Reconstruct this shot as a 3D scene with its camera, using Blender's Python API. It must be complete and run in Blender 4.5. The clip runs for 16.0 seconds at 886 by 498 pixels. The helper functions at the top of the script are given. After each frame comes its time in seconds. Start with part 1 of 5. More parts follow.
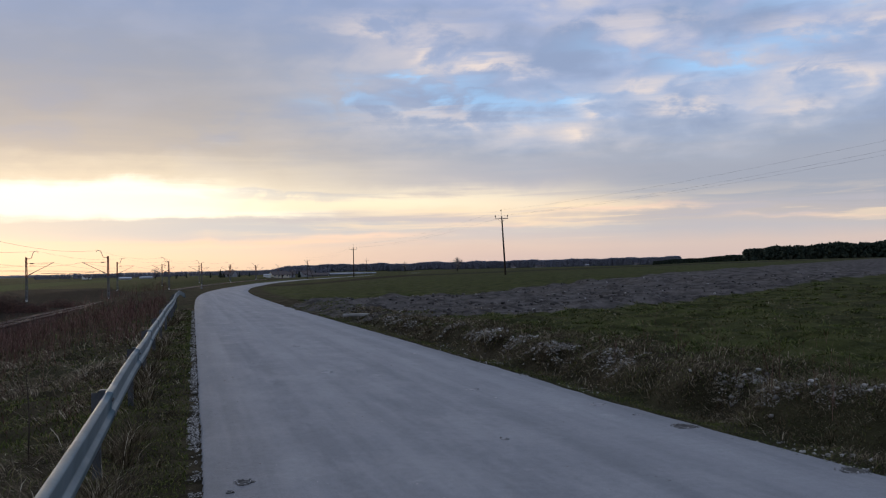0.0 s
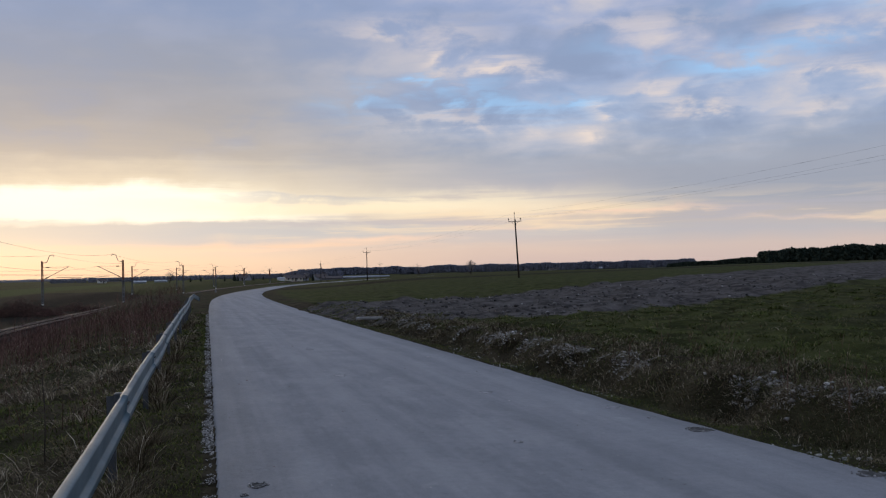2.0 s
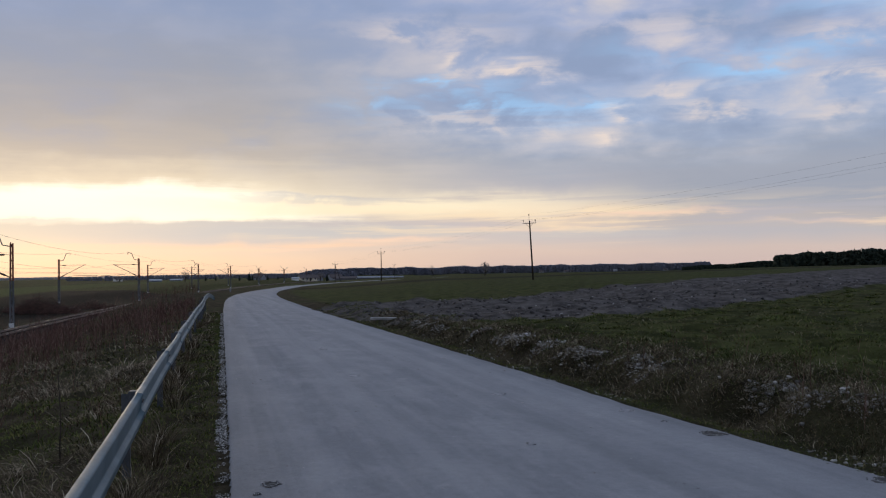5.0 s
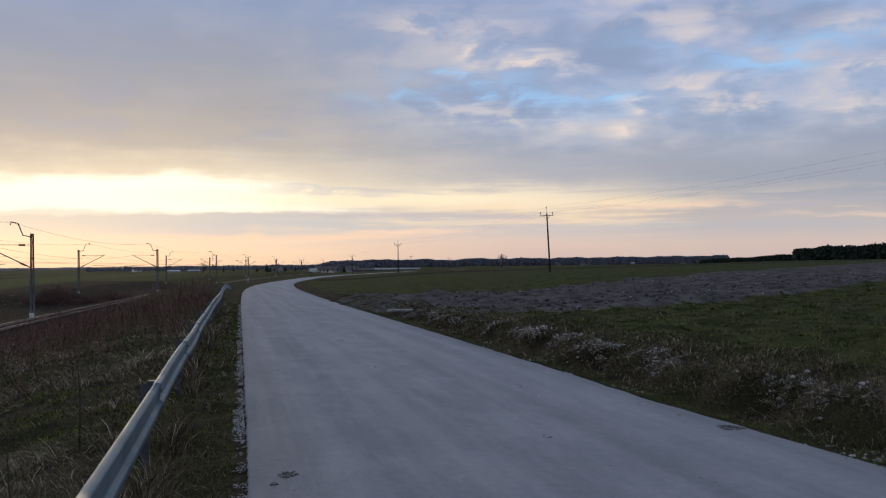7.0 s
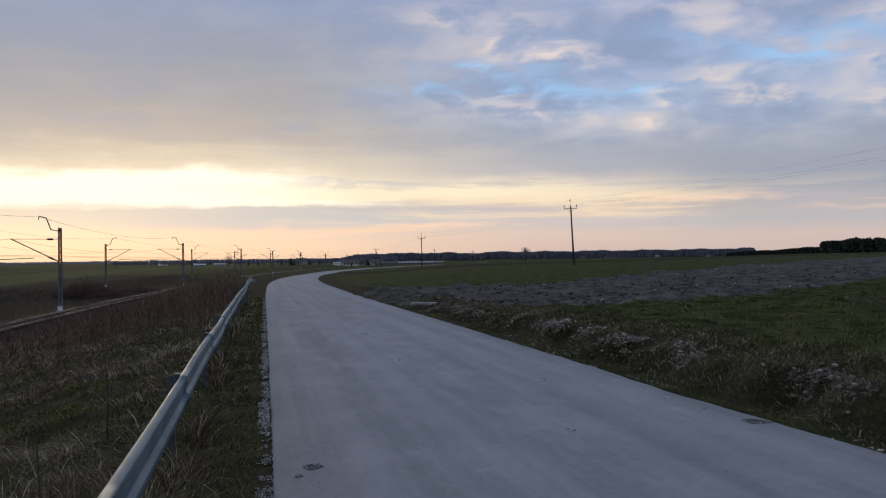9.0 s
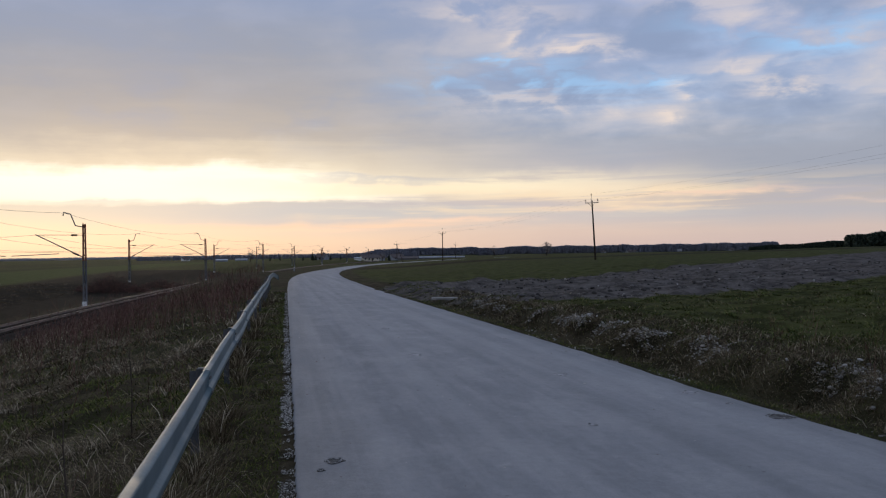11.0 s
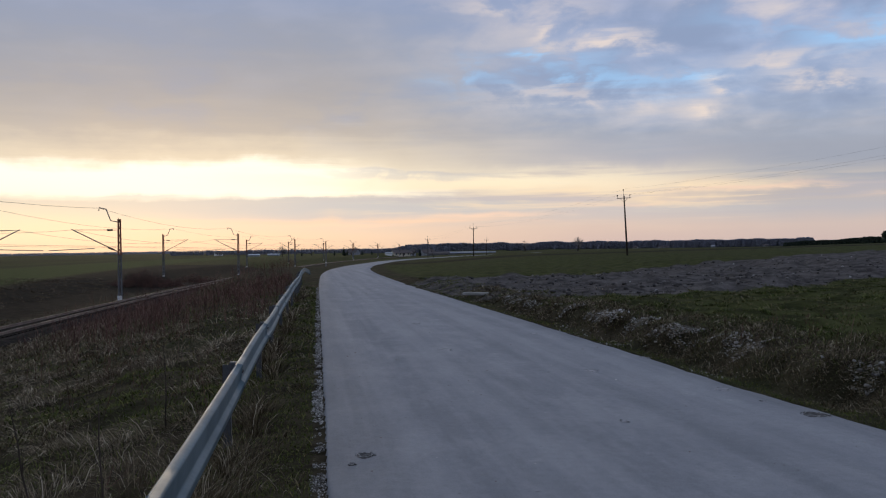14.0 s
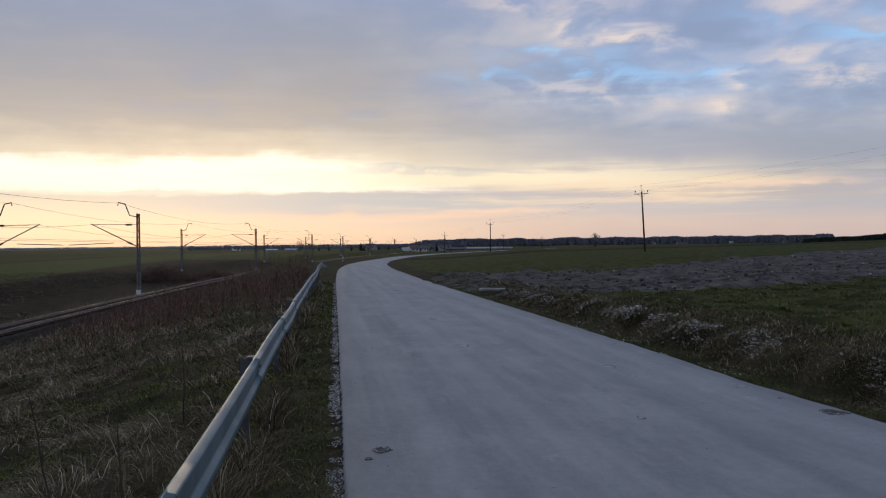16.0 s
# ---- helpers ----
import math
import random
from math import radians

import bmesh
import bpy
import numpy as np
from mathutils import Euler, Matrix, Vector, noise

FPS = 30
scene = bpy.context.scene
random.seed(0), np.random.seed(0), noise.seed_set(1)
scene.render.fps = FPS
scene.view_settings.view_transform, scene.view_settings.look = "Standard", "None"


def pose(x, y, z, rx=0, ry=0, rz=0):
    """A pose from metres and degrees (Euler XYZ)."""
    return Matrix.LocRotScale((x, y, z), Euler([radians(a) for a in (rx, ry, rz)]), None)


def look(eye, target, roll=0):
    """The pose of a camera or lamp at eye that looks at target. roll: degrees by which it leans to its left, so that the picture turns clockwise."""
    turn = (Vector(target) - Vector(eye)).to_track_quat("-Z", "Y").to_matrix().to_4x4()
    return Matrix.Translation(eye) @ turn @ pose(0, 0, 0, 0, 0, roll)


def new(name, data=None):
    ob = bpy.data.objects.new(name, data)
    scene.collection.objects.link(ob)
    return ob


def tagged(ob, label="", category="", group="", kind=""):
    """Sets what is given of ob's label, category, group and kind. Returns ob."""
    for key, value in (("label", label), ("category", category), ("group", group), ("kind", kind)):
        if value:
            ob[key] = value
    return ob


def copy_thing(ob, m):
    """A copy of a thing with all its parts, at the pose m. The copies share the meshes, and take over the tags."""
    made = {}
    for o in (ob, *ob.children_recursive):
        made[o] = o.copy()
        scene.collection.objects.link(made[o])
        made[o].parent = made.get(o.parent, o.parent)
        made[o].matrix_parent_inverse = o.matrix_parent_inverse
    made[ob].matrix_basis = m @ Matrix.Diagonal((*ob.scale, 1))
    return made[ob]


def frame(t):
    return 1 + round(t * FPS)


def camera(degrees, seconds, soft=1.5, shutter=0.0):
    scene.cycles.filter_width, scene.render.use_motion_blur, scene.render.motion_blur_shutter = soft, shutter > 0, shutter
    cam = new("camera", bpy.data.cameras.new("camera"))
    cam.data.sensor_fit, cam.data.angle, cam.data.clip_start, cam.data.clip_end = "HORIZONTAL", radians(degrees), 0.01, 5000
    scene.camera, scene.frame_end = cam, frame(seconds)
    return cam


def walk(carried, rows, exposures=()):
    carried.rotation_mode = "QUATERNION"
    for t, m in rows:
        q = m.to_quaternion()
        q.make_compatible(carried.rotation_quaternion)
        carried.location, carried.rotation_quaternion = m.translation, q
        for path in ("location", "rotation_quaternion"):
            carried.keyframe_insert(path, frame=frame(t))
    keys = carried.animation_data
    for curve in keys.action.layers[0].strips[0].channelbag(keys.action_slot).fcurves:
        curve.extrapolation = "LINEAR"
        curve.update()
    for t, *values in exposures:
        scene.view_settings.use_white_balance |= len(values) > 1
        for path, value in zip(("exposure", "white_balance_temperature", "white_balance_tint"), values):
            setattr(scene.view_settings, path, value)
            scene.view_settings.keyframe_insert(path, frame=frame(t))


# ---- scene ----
cam = camera(51.5, 16.0, soft=1.15)
EYE = 1.67
# seconds, yaw, pitch, roll of a camera that turns on the spot at the road's edge
TURNS = [
    (0.0, 0.00, 1.14, 1.29), (0.5, 0.13, 0.96, 1.44), (1.0, 0.41, 0.97, 1.31), (1.5, 0.65, 1.10, 1.85),
    (2.0, 0.83, 1.35, 1.42), (2.5, 0.98, 1.50, 1.38), (3.0, 1.12, 1.61, 1.33), (5.5, 1.95, 1.29, 0.87),
    (6.0, 2.24, 1.11, 0.82), (6.5, 2.45, 1.01, 0.68), (7.0, 2.76, 0.96, 0.67), (7.5, 3.09, 0.94, 0.75),
    (8.0, 3.50, 0.89, 0.85), (8.5, 3.91, 0.78, 0.88), (9.0, 4.23, 0.56, 0.77), (11.5, 5.86, 0.25, 0.90),
    (12.0, 6.17, 0.25, 0.80), (12.5, 6.46, 0.22, 0.72), (13.0, 6.80, 0.17, 0.79), (13.5, 7.11, 0.08, 0.83),
    (14.0, 7.46, -0.01, 0.81), (14.5, 7.80, -0.09, 0.72), (15.0, 8.13, -0.14, 0.64), (15.5, 8.35, -0.20, 0.61),
    (16.0, 8.51, -0.28, 0.65)]
walk(cam, [(t, pose(0, 0, EYE, 90 + pitch, roll, yaw)) for t, yaw, pitch, roll in TURNS],
     exposures=((0.0, 0.10), (0.8, 0.0), (16.0, 0.0)))


# ---- world and light ----
def lin(r, g, b):
    """Linear colour from 0-255 values."""
    return tuple((c / 255 / 12.92 if c <= 10 else ((c / 255 + 0.055) / 1.055) ** 2.4) for c in (r, g, b)) + (1.0,)


class Graph:
    """Short hand for node trees."""

    def __init__(self, tree):
        self.tree = tree
        tree.nodes.clear()

    def node(self, kind):
        return self.tree.nodes.new(kind)

    def link(self, a, b):
        self.tree.links.new(a, b)

    def feed(self, socket, value):
        if isinstance(value, bpy.types.NodeSocket):
            self.link(value, socket)
        else:
            socket.default_value = value

    def math(self, op, a, b=0.0, c=0.0, clamp=False):
        n = self.node("ShaderNodeMath")
        n.operation, n.use_clamp = op, clamp
        for i, v in enumerate((a, b, c)):
            self.feed(n.inputs[i], v)
        return n.outputs[0]

    def mix(self, fac, a, b, blend="MIX"):
        n = self.node("ShaderNodeMix")
        n.data_type, n.blend_type = "RGBA", blend
        self.feed(n.inputs[0], fac)
        self.feed(n.inputs[6], a)
        self.feed(n.inputs[7], b)
        return n.outputs[2]

    def ramp(self, fac, stops, mode="LINEAR"):
        n = self.node("ShaderNodeValToRGB")
        n.color_ramp.interpolation = mode
        el = n.color_ramp.elements
        while len(el) < len(stops):
            el.new(0.5)
        for e, (p, c) in zip(el, stops):
            e.position, e.color = p, (c if isinstance(c, tuple) else (c, c, c, 1))
        self.feed(n.inputs[0], fac)
        return n.outputs[0]

    def noise(self, vector, scale, detail=4.0, rough=0.55, distortion=0.0):
        n = self.node("ShaderNodeTexNoise")
        if vector is not None:
            self.link(vector, n.inputs["Vector"])
        n.inputs["Scale"].default_value = scale
        n.inputs["Detail"].default_value = detail
        n.inputs["Roughness"].default_value = rough
        n.inputs["Distortion"].default_value = distortion
        return n.outputs[0]

    def combine(self, x, y, z):
        n = self.node("ShaderNodeCombineXYZ")
        for i, v in enumerate((x, y, z)):
            self.feed(n.inputs[i], v)
        return n.outputs[0]

    def bump_at(self, az, el, a0, e0, wa, we):
        """A soft oval round a direction, 1 in its middle."""
        da = self.math("DIVIDE", self.math("SUBTRACT", az, a0), wa)
        de = self.math("DIVIDE", self.math("SUBTRACT", el, e0), we)
        q = self.math("ADD", self.math("MULTIPLY", da, da), self.math("MULTIPLY", de, de))
        return self.math("EXPONENT", self.math("MULTIPLY", q, -1.0))

    def step(self, x, lo, hi):
        n = self.node("ShaderNodeMapRange")
        n.interpolation_type = "SMOOTHSTEP"
        self.feed(n.inputs[0], x)
        n.inputs[1].default_value, n.inputs[2].default_value = lo, hi
        return n.outputs[0]


SUN_AZ, SUN_EL = 25.0, 4.5          # degrees left of +y, and above the horizon


def build_world():
    world = bpy.data.worlds.new("dusk_sky")
    scene.world = world
    world.use_nodes = True
    g = Graph(world.node_tree)
    co = g.node("ShaderNodeTexCoord")
    sep = g.node("ShaderNodeSeparateXYZ")
    g.link(co.outputs["Generated"], sep.inputs[0])
    x, y, z = sep.outputs
    deg = 57.2958
    az0 = g.math("MULTIPLY", g.math("ARCTAN2", g.math("MULTIPLY", x, -1.0), y), deg)
    el0 = g.math("MULTIPLY", g.math("ARCSINE", z), deg)
    # clouds lie in a flat layer: they flatten towards the horizon
    up = g.math("ADD", g.math("MAXIMUM", z, 0.0), 0.10)
    px, py = g.math("DIVIDE", x, up), g.math("DIVIDE", y, up)
    layer = g.combine(px, py, 0.37)
    streak = g.combine(g.math("MULTIPLY", az0, 0.05), g.math("MULTIPLY", el0, 0.42), 2.1)
    n_mid = g.noise(layer, 2.1, 6, 0.52, 0.15)
    puffs = g.combine(g.math("MULTIPLY", az0, 0.15), g.math("MULTIPLY", el0, 0.30), 5.3)
    n_soft = g.noise(puffs, 0.8, 5, 0.48, 0.15)
    n_puff = g.noise(puffs, 1.9, 5, 0.54, 0.3)
    n_str = g.noise(g.combine(g.math("MULTIPLY", az0, 0.045), g.math("MULTIPLY", el0, 0.75), 2.1), 1.6, 6, 0.58, 0.4)
    cs, ct, cp = (g.math("SUBTRACT", n, 0.5) for n in (n_str, n_soft, n_puff))
    # ragged edges for everything that is placed by angle
    az = g.math("ADD", az0, g.math("ADD", g.math("MULTIPLY", ct, 8.0), g.math("MULTIPLY", cp, 6.0)))
    wob = g.math("MINIMUM", g.math("MULTIPLY", g.math("MAXIMUM", el0, 0.0), 0.30), 2.4)
    el = g.math("ADD", el0, g.math("MULTIPLY", g.math("ADD", g.math("MULTIPLY", cs, 0.9), g.math("ADD", ct, g.math("MULTIPLY", cp, 1.1))), wob))
    t = g.math("DIVIDE", el, 40.0, clamp=True)
    west = g.ramp(t, [(0.0, lin(236, 206, 180)), (0.022, lin(242, 214, 188)), (0.045, lin(228, 211, 197)),
                      (0.075, lin(198, 199, 200)), (0.10, lin(244, 229, 202)), (0.15, lin(222, 208, 188)), (0.185, lin(186, 178, 172)),
                      (0.24, lin(168, 166, 170)), (0.31, lin(152, 159, 176)), (0.40, lin(140, 157, 190)), (1.0, lin(150, 168, 202))])
    north = g.ramp(t, [(0.0, lin(208, 186, 181)), (0.03, lin(220, 197, 186)), (0.05, lin(210, 200, 196)), (0.075, lin(236, 211, 188)),
                       (0.10, lin(212, 198, 190)), (0.125, lin(184, 181, 189)), (0.17, lin(162, 170, 188)), (0.235, lin(164, 181, 212)),
                       (0.34, lin(160, 175, 209)), (0.45, lin(156, 171, 208)), (1.0, lin(150, 168, 204))])
    side = g.step(az, -6.0, 17.0)
    base = g.mix(side, north, west)
    # cloud lumps: pale, faintly pink tops and blue-grey bellies, strongest away from the glow
    high = g.step(el0, 5.0, 9.0)
    lumps = g.math("ADD", g.math("ADD", g.math("MULTIPLY", n_mid, 0.35), g.math("MULTIPLY", n_soft, 0.35)), g.math("MULTIPLY", n_puff, 0.30))
    pale = g.math("MULTIPLY", g.math("MULTIPLY", g.step(lumps, 0.47, 0.66), high), g.math("SUBTRACT", 0.78, g.math("MULTIPLY", side, 0.66)))
    dull = g.math("MULTIPLY", g.math("MULTIPLY", g.step(lumps, 0.53, 0.37), high), g.math("SUBTRACT", 0.85, g.math("MULTIPLY", side, 0.45)))
    base = g.mix(dull, base, lin(139, 156, 189))
    base = g.mix(pale, base, lin(220, 211, 210))
    # blue gaps with bright rims
    gaps = None
    for a0, e0, wa, we, amount in ((2.4, 11.9, 1.1, 0.45, 1.0), (-3.0, 9.8, 5.5, 0.55, 0.75), (-8.6, 9.9, 1.5, 0.35, 0.9), (-17.6, 11.6, 2.6, 0.7, 1.0),
                                   (-1.0, 10.9, 4.5, 0.5, 0.5), (-14.0, 12.8, 3.4, 0.7, 0.5), (-21.5, 12.2, 3.0, 0.6, 0.5), (5.2, 10.4, 2.4, 0.9, 0.55), (-23.0, 15.0, 5.0, 0.8, 0.4)):
        one = g.math("MULTIPLY", g.bump_at(az, el, a0, e0, wa, we), amount)
        gaps = one if gaps is None else g.math("MAXIMUM", gaps, one)
    gaps = g.math("MULTIPLY", gaps, g.step(n_puff, 0.62, 0.46))
    base = g.mix(g.math("MULTIPLY", gaps, 0.95), base, lin(160, 206, 250))
    lit = None
    for a0, e0, wa, we, amount in ((0.5, 14.4, 4.5, 0.9, 0.35), (0.6, 13.1, 2.4, 0.55, 0.85), (-3.4, 12.3, 3.0, 0.45, 0.8), (-7.2, 8.5, 1.3, 0.45, 0.8), (-9.4, 9.6, 0.9, 0.4, 0.8), (-15.0, 9.4, 1.8, 0.5, 0.8), (-13.2, 10.6, 2.4, 0.4, 0.5),
                                   (-22.8, 10.6, 2.6, 0.6, 0.75), (0.0, 9.2, 4.0, 0.35, 0.45), (-20.5, 9.0, 2.2, 0.5, 0.5), (-25.0, 13.2, 4.5, 0.5, 0.6), (4.0, 15.0, 3.5, 0.6, 0.5), (-12.0, 14.6, 4.0, 0.8, 0.45), (-26.0, 4.1, 4.0, 0.35, 0.6), (-19.0, 3.9, 4.5, 0.25, 0.4)):
        one = g.math("MULTIPLY", g.bump_at(az, el, a0, e0, wa, we), amount)
        lit = one if lit is None else g.math("MAXIMUM", lit, one)
    lit = g.math("MULTIPLY", lit, g.step(n_puff, 0.36, 0.56))
    base = g.mix(lit, base, lin(243, 225, 213))
    murk = g.math("MULTIPLY", g.bump_at(el, el, 4.4, 4.4, 3.6, 3.6), g.step(az, -3.0, -15.0))
    base = g.mix(g.math("MULTIPLY", murk, 0.9), base, lin(154, 162, 180))
    # light through the slot under the cloud sheet, where the sun stands
    top = g.math("ADD", 4.1, g.math("MULTIPLY", g.step(az, 6.0, 18.0), 1.25))
    slot = g.math("MULTIPLY", g.step(el, 3.0, 3.45), g.step(g.math("SUBTRACT", el, top), 0.60, -0.40))
    base = g.mix(g.math("MULTIPLY", slot, g.step(az, 5.0, 14.0)), base, (1.20, 1.12, 0.94, 1))
    thin = g.math("MULTIPLY", g.bump_at(az, el, 4.0, 4.2, 12.0, 0.75), g.step(n_str, 0.32, 0.54))
    base = g.mix(g.math("MULTIPLY", thin, 0.95), base, (1.04, 0.90, 0.66, 1))
    far_thin = g.math("MULTIPLY", g.bump_at(az, el, -6.5, 3.45, 8.5, 0.40), g.step(n_str, 0.32, 0.52))
    base = g.mix(g.math("MULTIPLY", far_thin, 0.95), base, lin(255, 230, 196))
    halo = g.bump_at(az0, el0, SUN_AZ + 3.0, SUN_EL + 0.5, 15.0, 2.9)
    base = g.mix(g.math("MULTIPLY", halo, 0.08), base, (1.0, 0.88, 0.64, 1), "SCREEN")
    # grey streak below the slot
    grey = g.math("MULTIPLY", g.bump_at(az, el, 17.0, 2.55, 16.0, 0.50), g.step(n_str, 0.28, 0.46))
    base = g.mix(g.math("MULTIPLY", grey, 0.80), base, lin(190, 196, 203))
    pink = g.math("MULTIPLY", g.bump_at(az, el, 9.0, 1.75, 12.0, 0.22), g.step(n_str, 0.4, 0.56))
    base = g.mix(g.math("MULTIPLY", pink, 0.7), base, lin(252, 212, 184))
    for a0, e0, wa, we, amount in ((13.8, 1.50, 4.2, 0.13, 0.75), (5.0, 2.05, 4.6, 0.15, 0.85), (-3.0, 2.6, 5.0, 0.13, 0.5), (-12.5, 3.25, 4.5, 0.14, 0.7), (22.0, 2.0, 4.0, 0.12, 0.5), (-22.0, 2.6, 4.0, 0.12, 0.4)):
        base = g.mix(g.math("MULTIPLY", g.bump_at(az, el, a0, e0, wa, we), amount), base, lin(253, 217, 192))
    for a0, e0, wa, we, amount in ((3.0, 2.6, 5.0, 0.22, 0.6), (14.0, 2.1, 6.0, 0.18, 0.5), (-8.0, 2.3, 6.0, 0.2, 0.4), (9.0, 4.6, 5.0, 0.14, 0.45), (27.0, 3.35, 6.0, 0.16, 0.6)):
        base = g.mix(g.math("MULTIPLY", g.bump_at(az, el, a0, e0, wa, we), amount), base, lin(188, 192, 201))
    # thin streaks of lit and grey cloud low over the fields
    low = g.math("MULTIPLY", g.bump_at(el0, el0, 3.0, 3.0, 1.5, 1.5), g.step(az, 17.0, 8.0))
    base = g.mix(g.math("MULTIPLY", g.math("MULTIPLY", low, g.step(n_str, 0.48, 0.60)), 0.55), base, lin(255, 228, 194))
    base = g.mix(g.math("MULTIPLY", g.math("MULTIPLY", low, g.step(n_str, 0.48, 0.36)), 0.50), base, lin(184, 182, 194))
    # yellow air under the slot, towards the sun
    glow = g.bump_at(az0, el0, 35.0, 1.7, 11.0, 1.7)
    base = g.mix(g.math("MULTIPLY", glow, 0.75), base, (1.03, 0.86, 0.58, 1))
    # away from the sunset the sheet is duller
    away = g.step(g.math("ABSOLUTE", g.math("SUBTRACT", az0, SUN_AZ)), 80.0, 160.0)
    base = g.mix(g.math("MULTIPLY", away, 0.5), base, lin(134, 148, 180))
    # brighter overhead, out of view: added to raise the light on the ground
    zen = g.step(el0, 24.0, 70.0)
    base = g.mix(g.math("MULTIPLY", zen, 0.8), base, lin(190, 204, 232))
    sky = g.node("ShaderNodeTexSky")
    sky.sky_type = "NISHITA"
    sky.sun_disc = False
    sky.sun_elevation, sky.sun_rotation = radians(SUN_EL), radians(-SUN_AZ)
    base = g.mix(0.04, base, g.mix(1.0, sky.outputs[0], (0.12, 0.12, 0.12, 1), "MULTIPLY"))
    bg = g.node("ShaderNodeBackground")
    g.link(base, bg.inputs[0])
    bg.inputs[1].default_value = 1.0
    g.link(bg.outputs[0], g.node("ShaderNodeOutputWorld").inputs[0])


build_world()
sun = new("sun", bpy.data.lights.new("sun", "SUN"))
sun.data.energy, sun.data.angle, sun.data.color = 0.5, radians(12), (1.0, 0.80, 0.58)
a = radians(SUN_AZ)
sun.matrix_basis = look((0, 0, 50), (math.sin(a) * 50, -math.cos(a) * 50, 50 - 50 * math.tan(radians(SUN_EL))))


# ---- materials ----
def material(name, paint, rough=0.85, metal=0.0, bump=None, specular=0.3):
    """paint(g, pos) returns a colour; bump(g, pos) a height."""
    m = bpy.data.materials.new(name)
    m.use_nodes = True
    g = Graph(m.node_tree)
    pos = g.node("ShaderNodeNewGeometry").outputs["Position"]
    b = g.node("ShaderNodeBsdfPrincipled")
    g.feed(b.inputs["Base Color"], paint(g, pos))
    r = rough(g, pos) if callable(rough) else rough
    g.feed(b.inputs["Roughness"], r)
    b.inputs["Metallic"].default_value = metal
    b.inputs["Specular IOR Level"].default_value = specular
    if bump:
        n = g.node("ShaderNodeBump")
        n.inputs["Strength"].default_value = 1.0
        n.inputs["Distance"].default_value = 1.0
        g.link(bump(g, pos), n.inputs["Height"])
        g.link(n.outputs[0], b.inputs["Normal"])
    g.link(b.outputs[0], g.node("ShaderNodeOutputMaterial").inputs[0])
    return m


def two_tone(c1, c2, scale, scale2=None, amount=0.25):
    """Two colours by a coarse noise, darkened and lightened by a fine one."""
    def paint(g, pos):
        c = g.mix(g.step(g.noise(pos, scale, 4), 0.35, 0.65), c1, c2)
        f = g.math("ADD", 1 - amount, g.math("MULTIPLY", g.noise(pos, scale2 or scale * 9, 3), 2 * amount))
        return g.mix(1.0, c, g.combine(f, f, f), "MULTIPLY")
    return paint


def per_island(stops, grain=0.0):
    def paint(g, pos):
        geo = g.node("ShaderNodeNewGeometry")
        return g.ramp(geo.outputs["Random Per Island"], stops)
    return paint


def attribute(g, name):
    n = g.node("ShaderNodeAttribute")
    n.attribute_name = name
    return n.outputs["Fac"]


def ground_paint(g, pos):
    big, mid, fine = g.noise(pos, 0.12, 4), g.noise(pos, 1.1, 5, 0.6), g.noise(pos, 14.0, 4, 0.65)
    dry = g.mix(g.step(mid, 0.38, 0.64), (0.024, 0.020, 0.012, 1), (0.062, 0.050, 0.031, 1))
    dry = g.mix(g.math("MULTIPLY", g.step(big, 0.45, 0.65), 0.6), dry, (0.034, 0.041, 0.016, 1))
    green = g.mix(g.step(mid, 0.36, 0.62), (0.024, 0.027, 0.009, 1), (0.060, 0.063, 0.021, 1))
    green = g.mix(g.math("MULTIPLY", g.step(big, 0.48, 0.68), 0.55), green, (0.052, 0.046, 0.025, 1))
    lush = g.mix(g.step(mid, 0.35, 0.65), (0.040, 0.052, 0.015, 1), (0.068, 0.080, 0.026, 1))
    soil = g.mix(g.step(mid, 0.34, 0.66), (0.042, 0.037, 0.034, 1), (0.112, 0.100, 0.092, 1))
    soil = g.mix(g.math("MULTIPLY", g.step(g.noise(pos, 3.4, 5, 0.7), 0.52, 0.66), 0.45), soil, (0.165, 0.150, 0.137, 1))
    c = g.mix(attribute(g, "green"), dry, green)
    c = g.mix(attribute(g, "lush"), c, lush)
    edge = g.math("ADD", attribute(g, "plough"), g.math("MULTIPLY", g.math("SUBTRACT", mid, 0.5), 0.9))
    c = g.mix(g.step(edge, 0.38, 0.62), c, soil)
    c = g.mix(attribute(g, "bare"), c, g.mix(g.step(mid, 0.35, 0.65), (0.013, 0.011, 0.008, 1), (0.027, 0.022, 0.016, 1)))
    f = g.math("ADD", 0.62, g.math("MULTIPLY", fine, 0.76))
    return g.mix(1.0, c, g.combine(f, f, f), "MULTIPLY")


def ground_bump(g, pos):
    return g.math("ADD", g.math("MULTIPLY", g.noise(pos, 5.0, 5, 0.65), 0.10), g.math("MULTIPLY", g.noise(pos, 30.0, 3), 0.02))


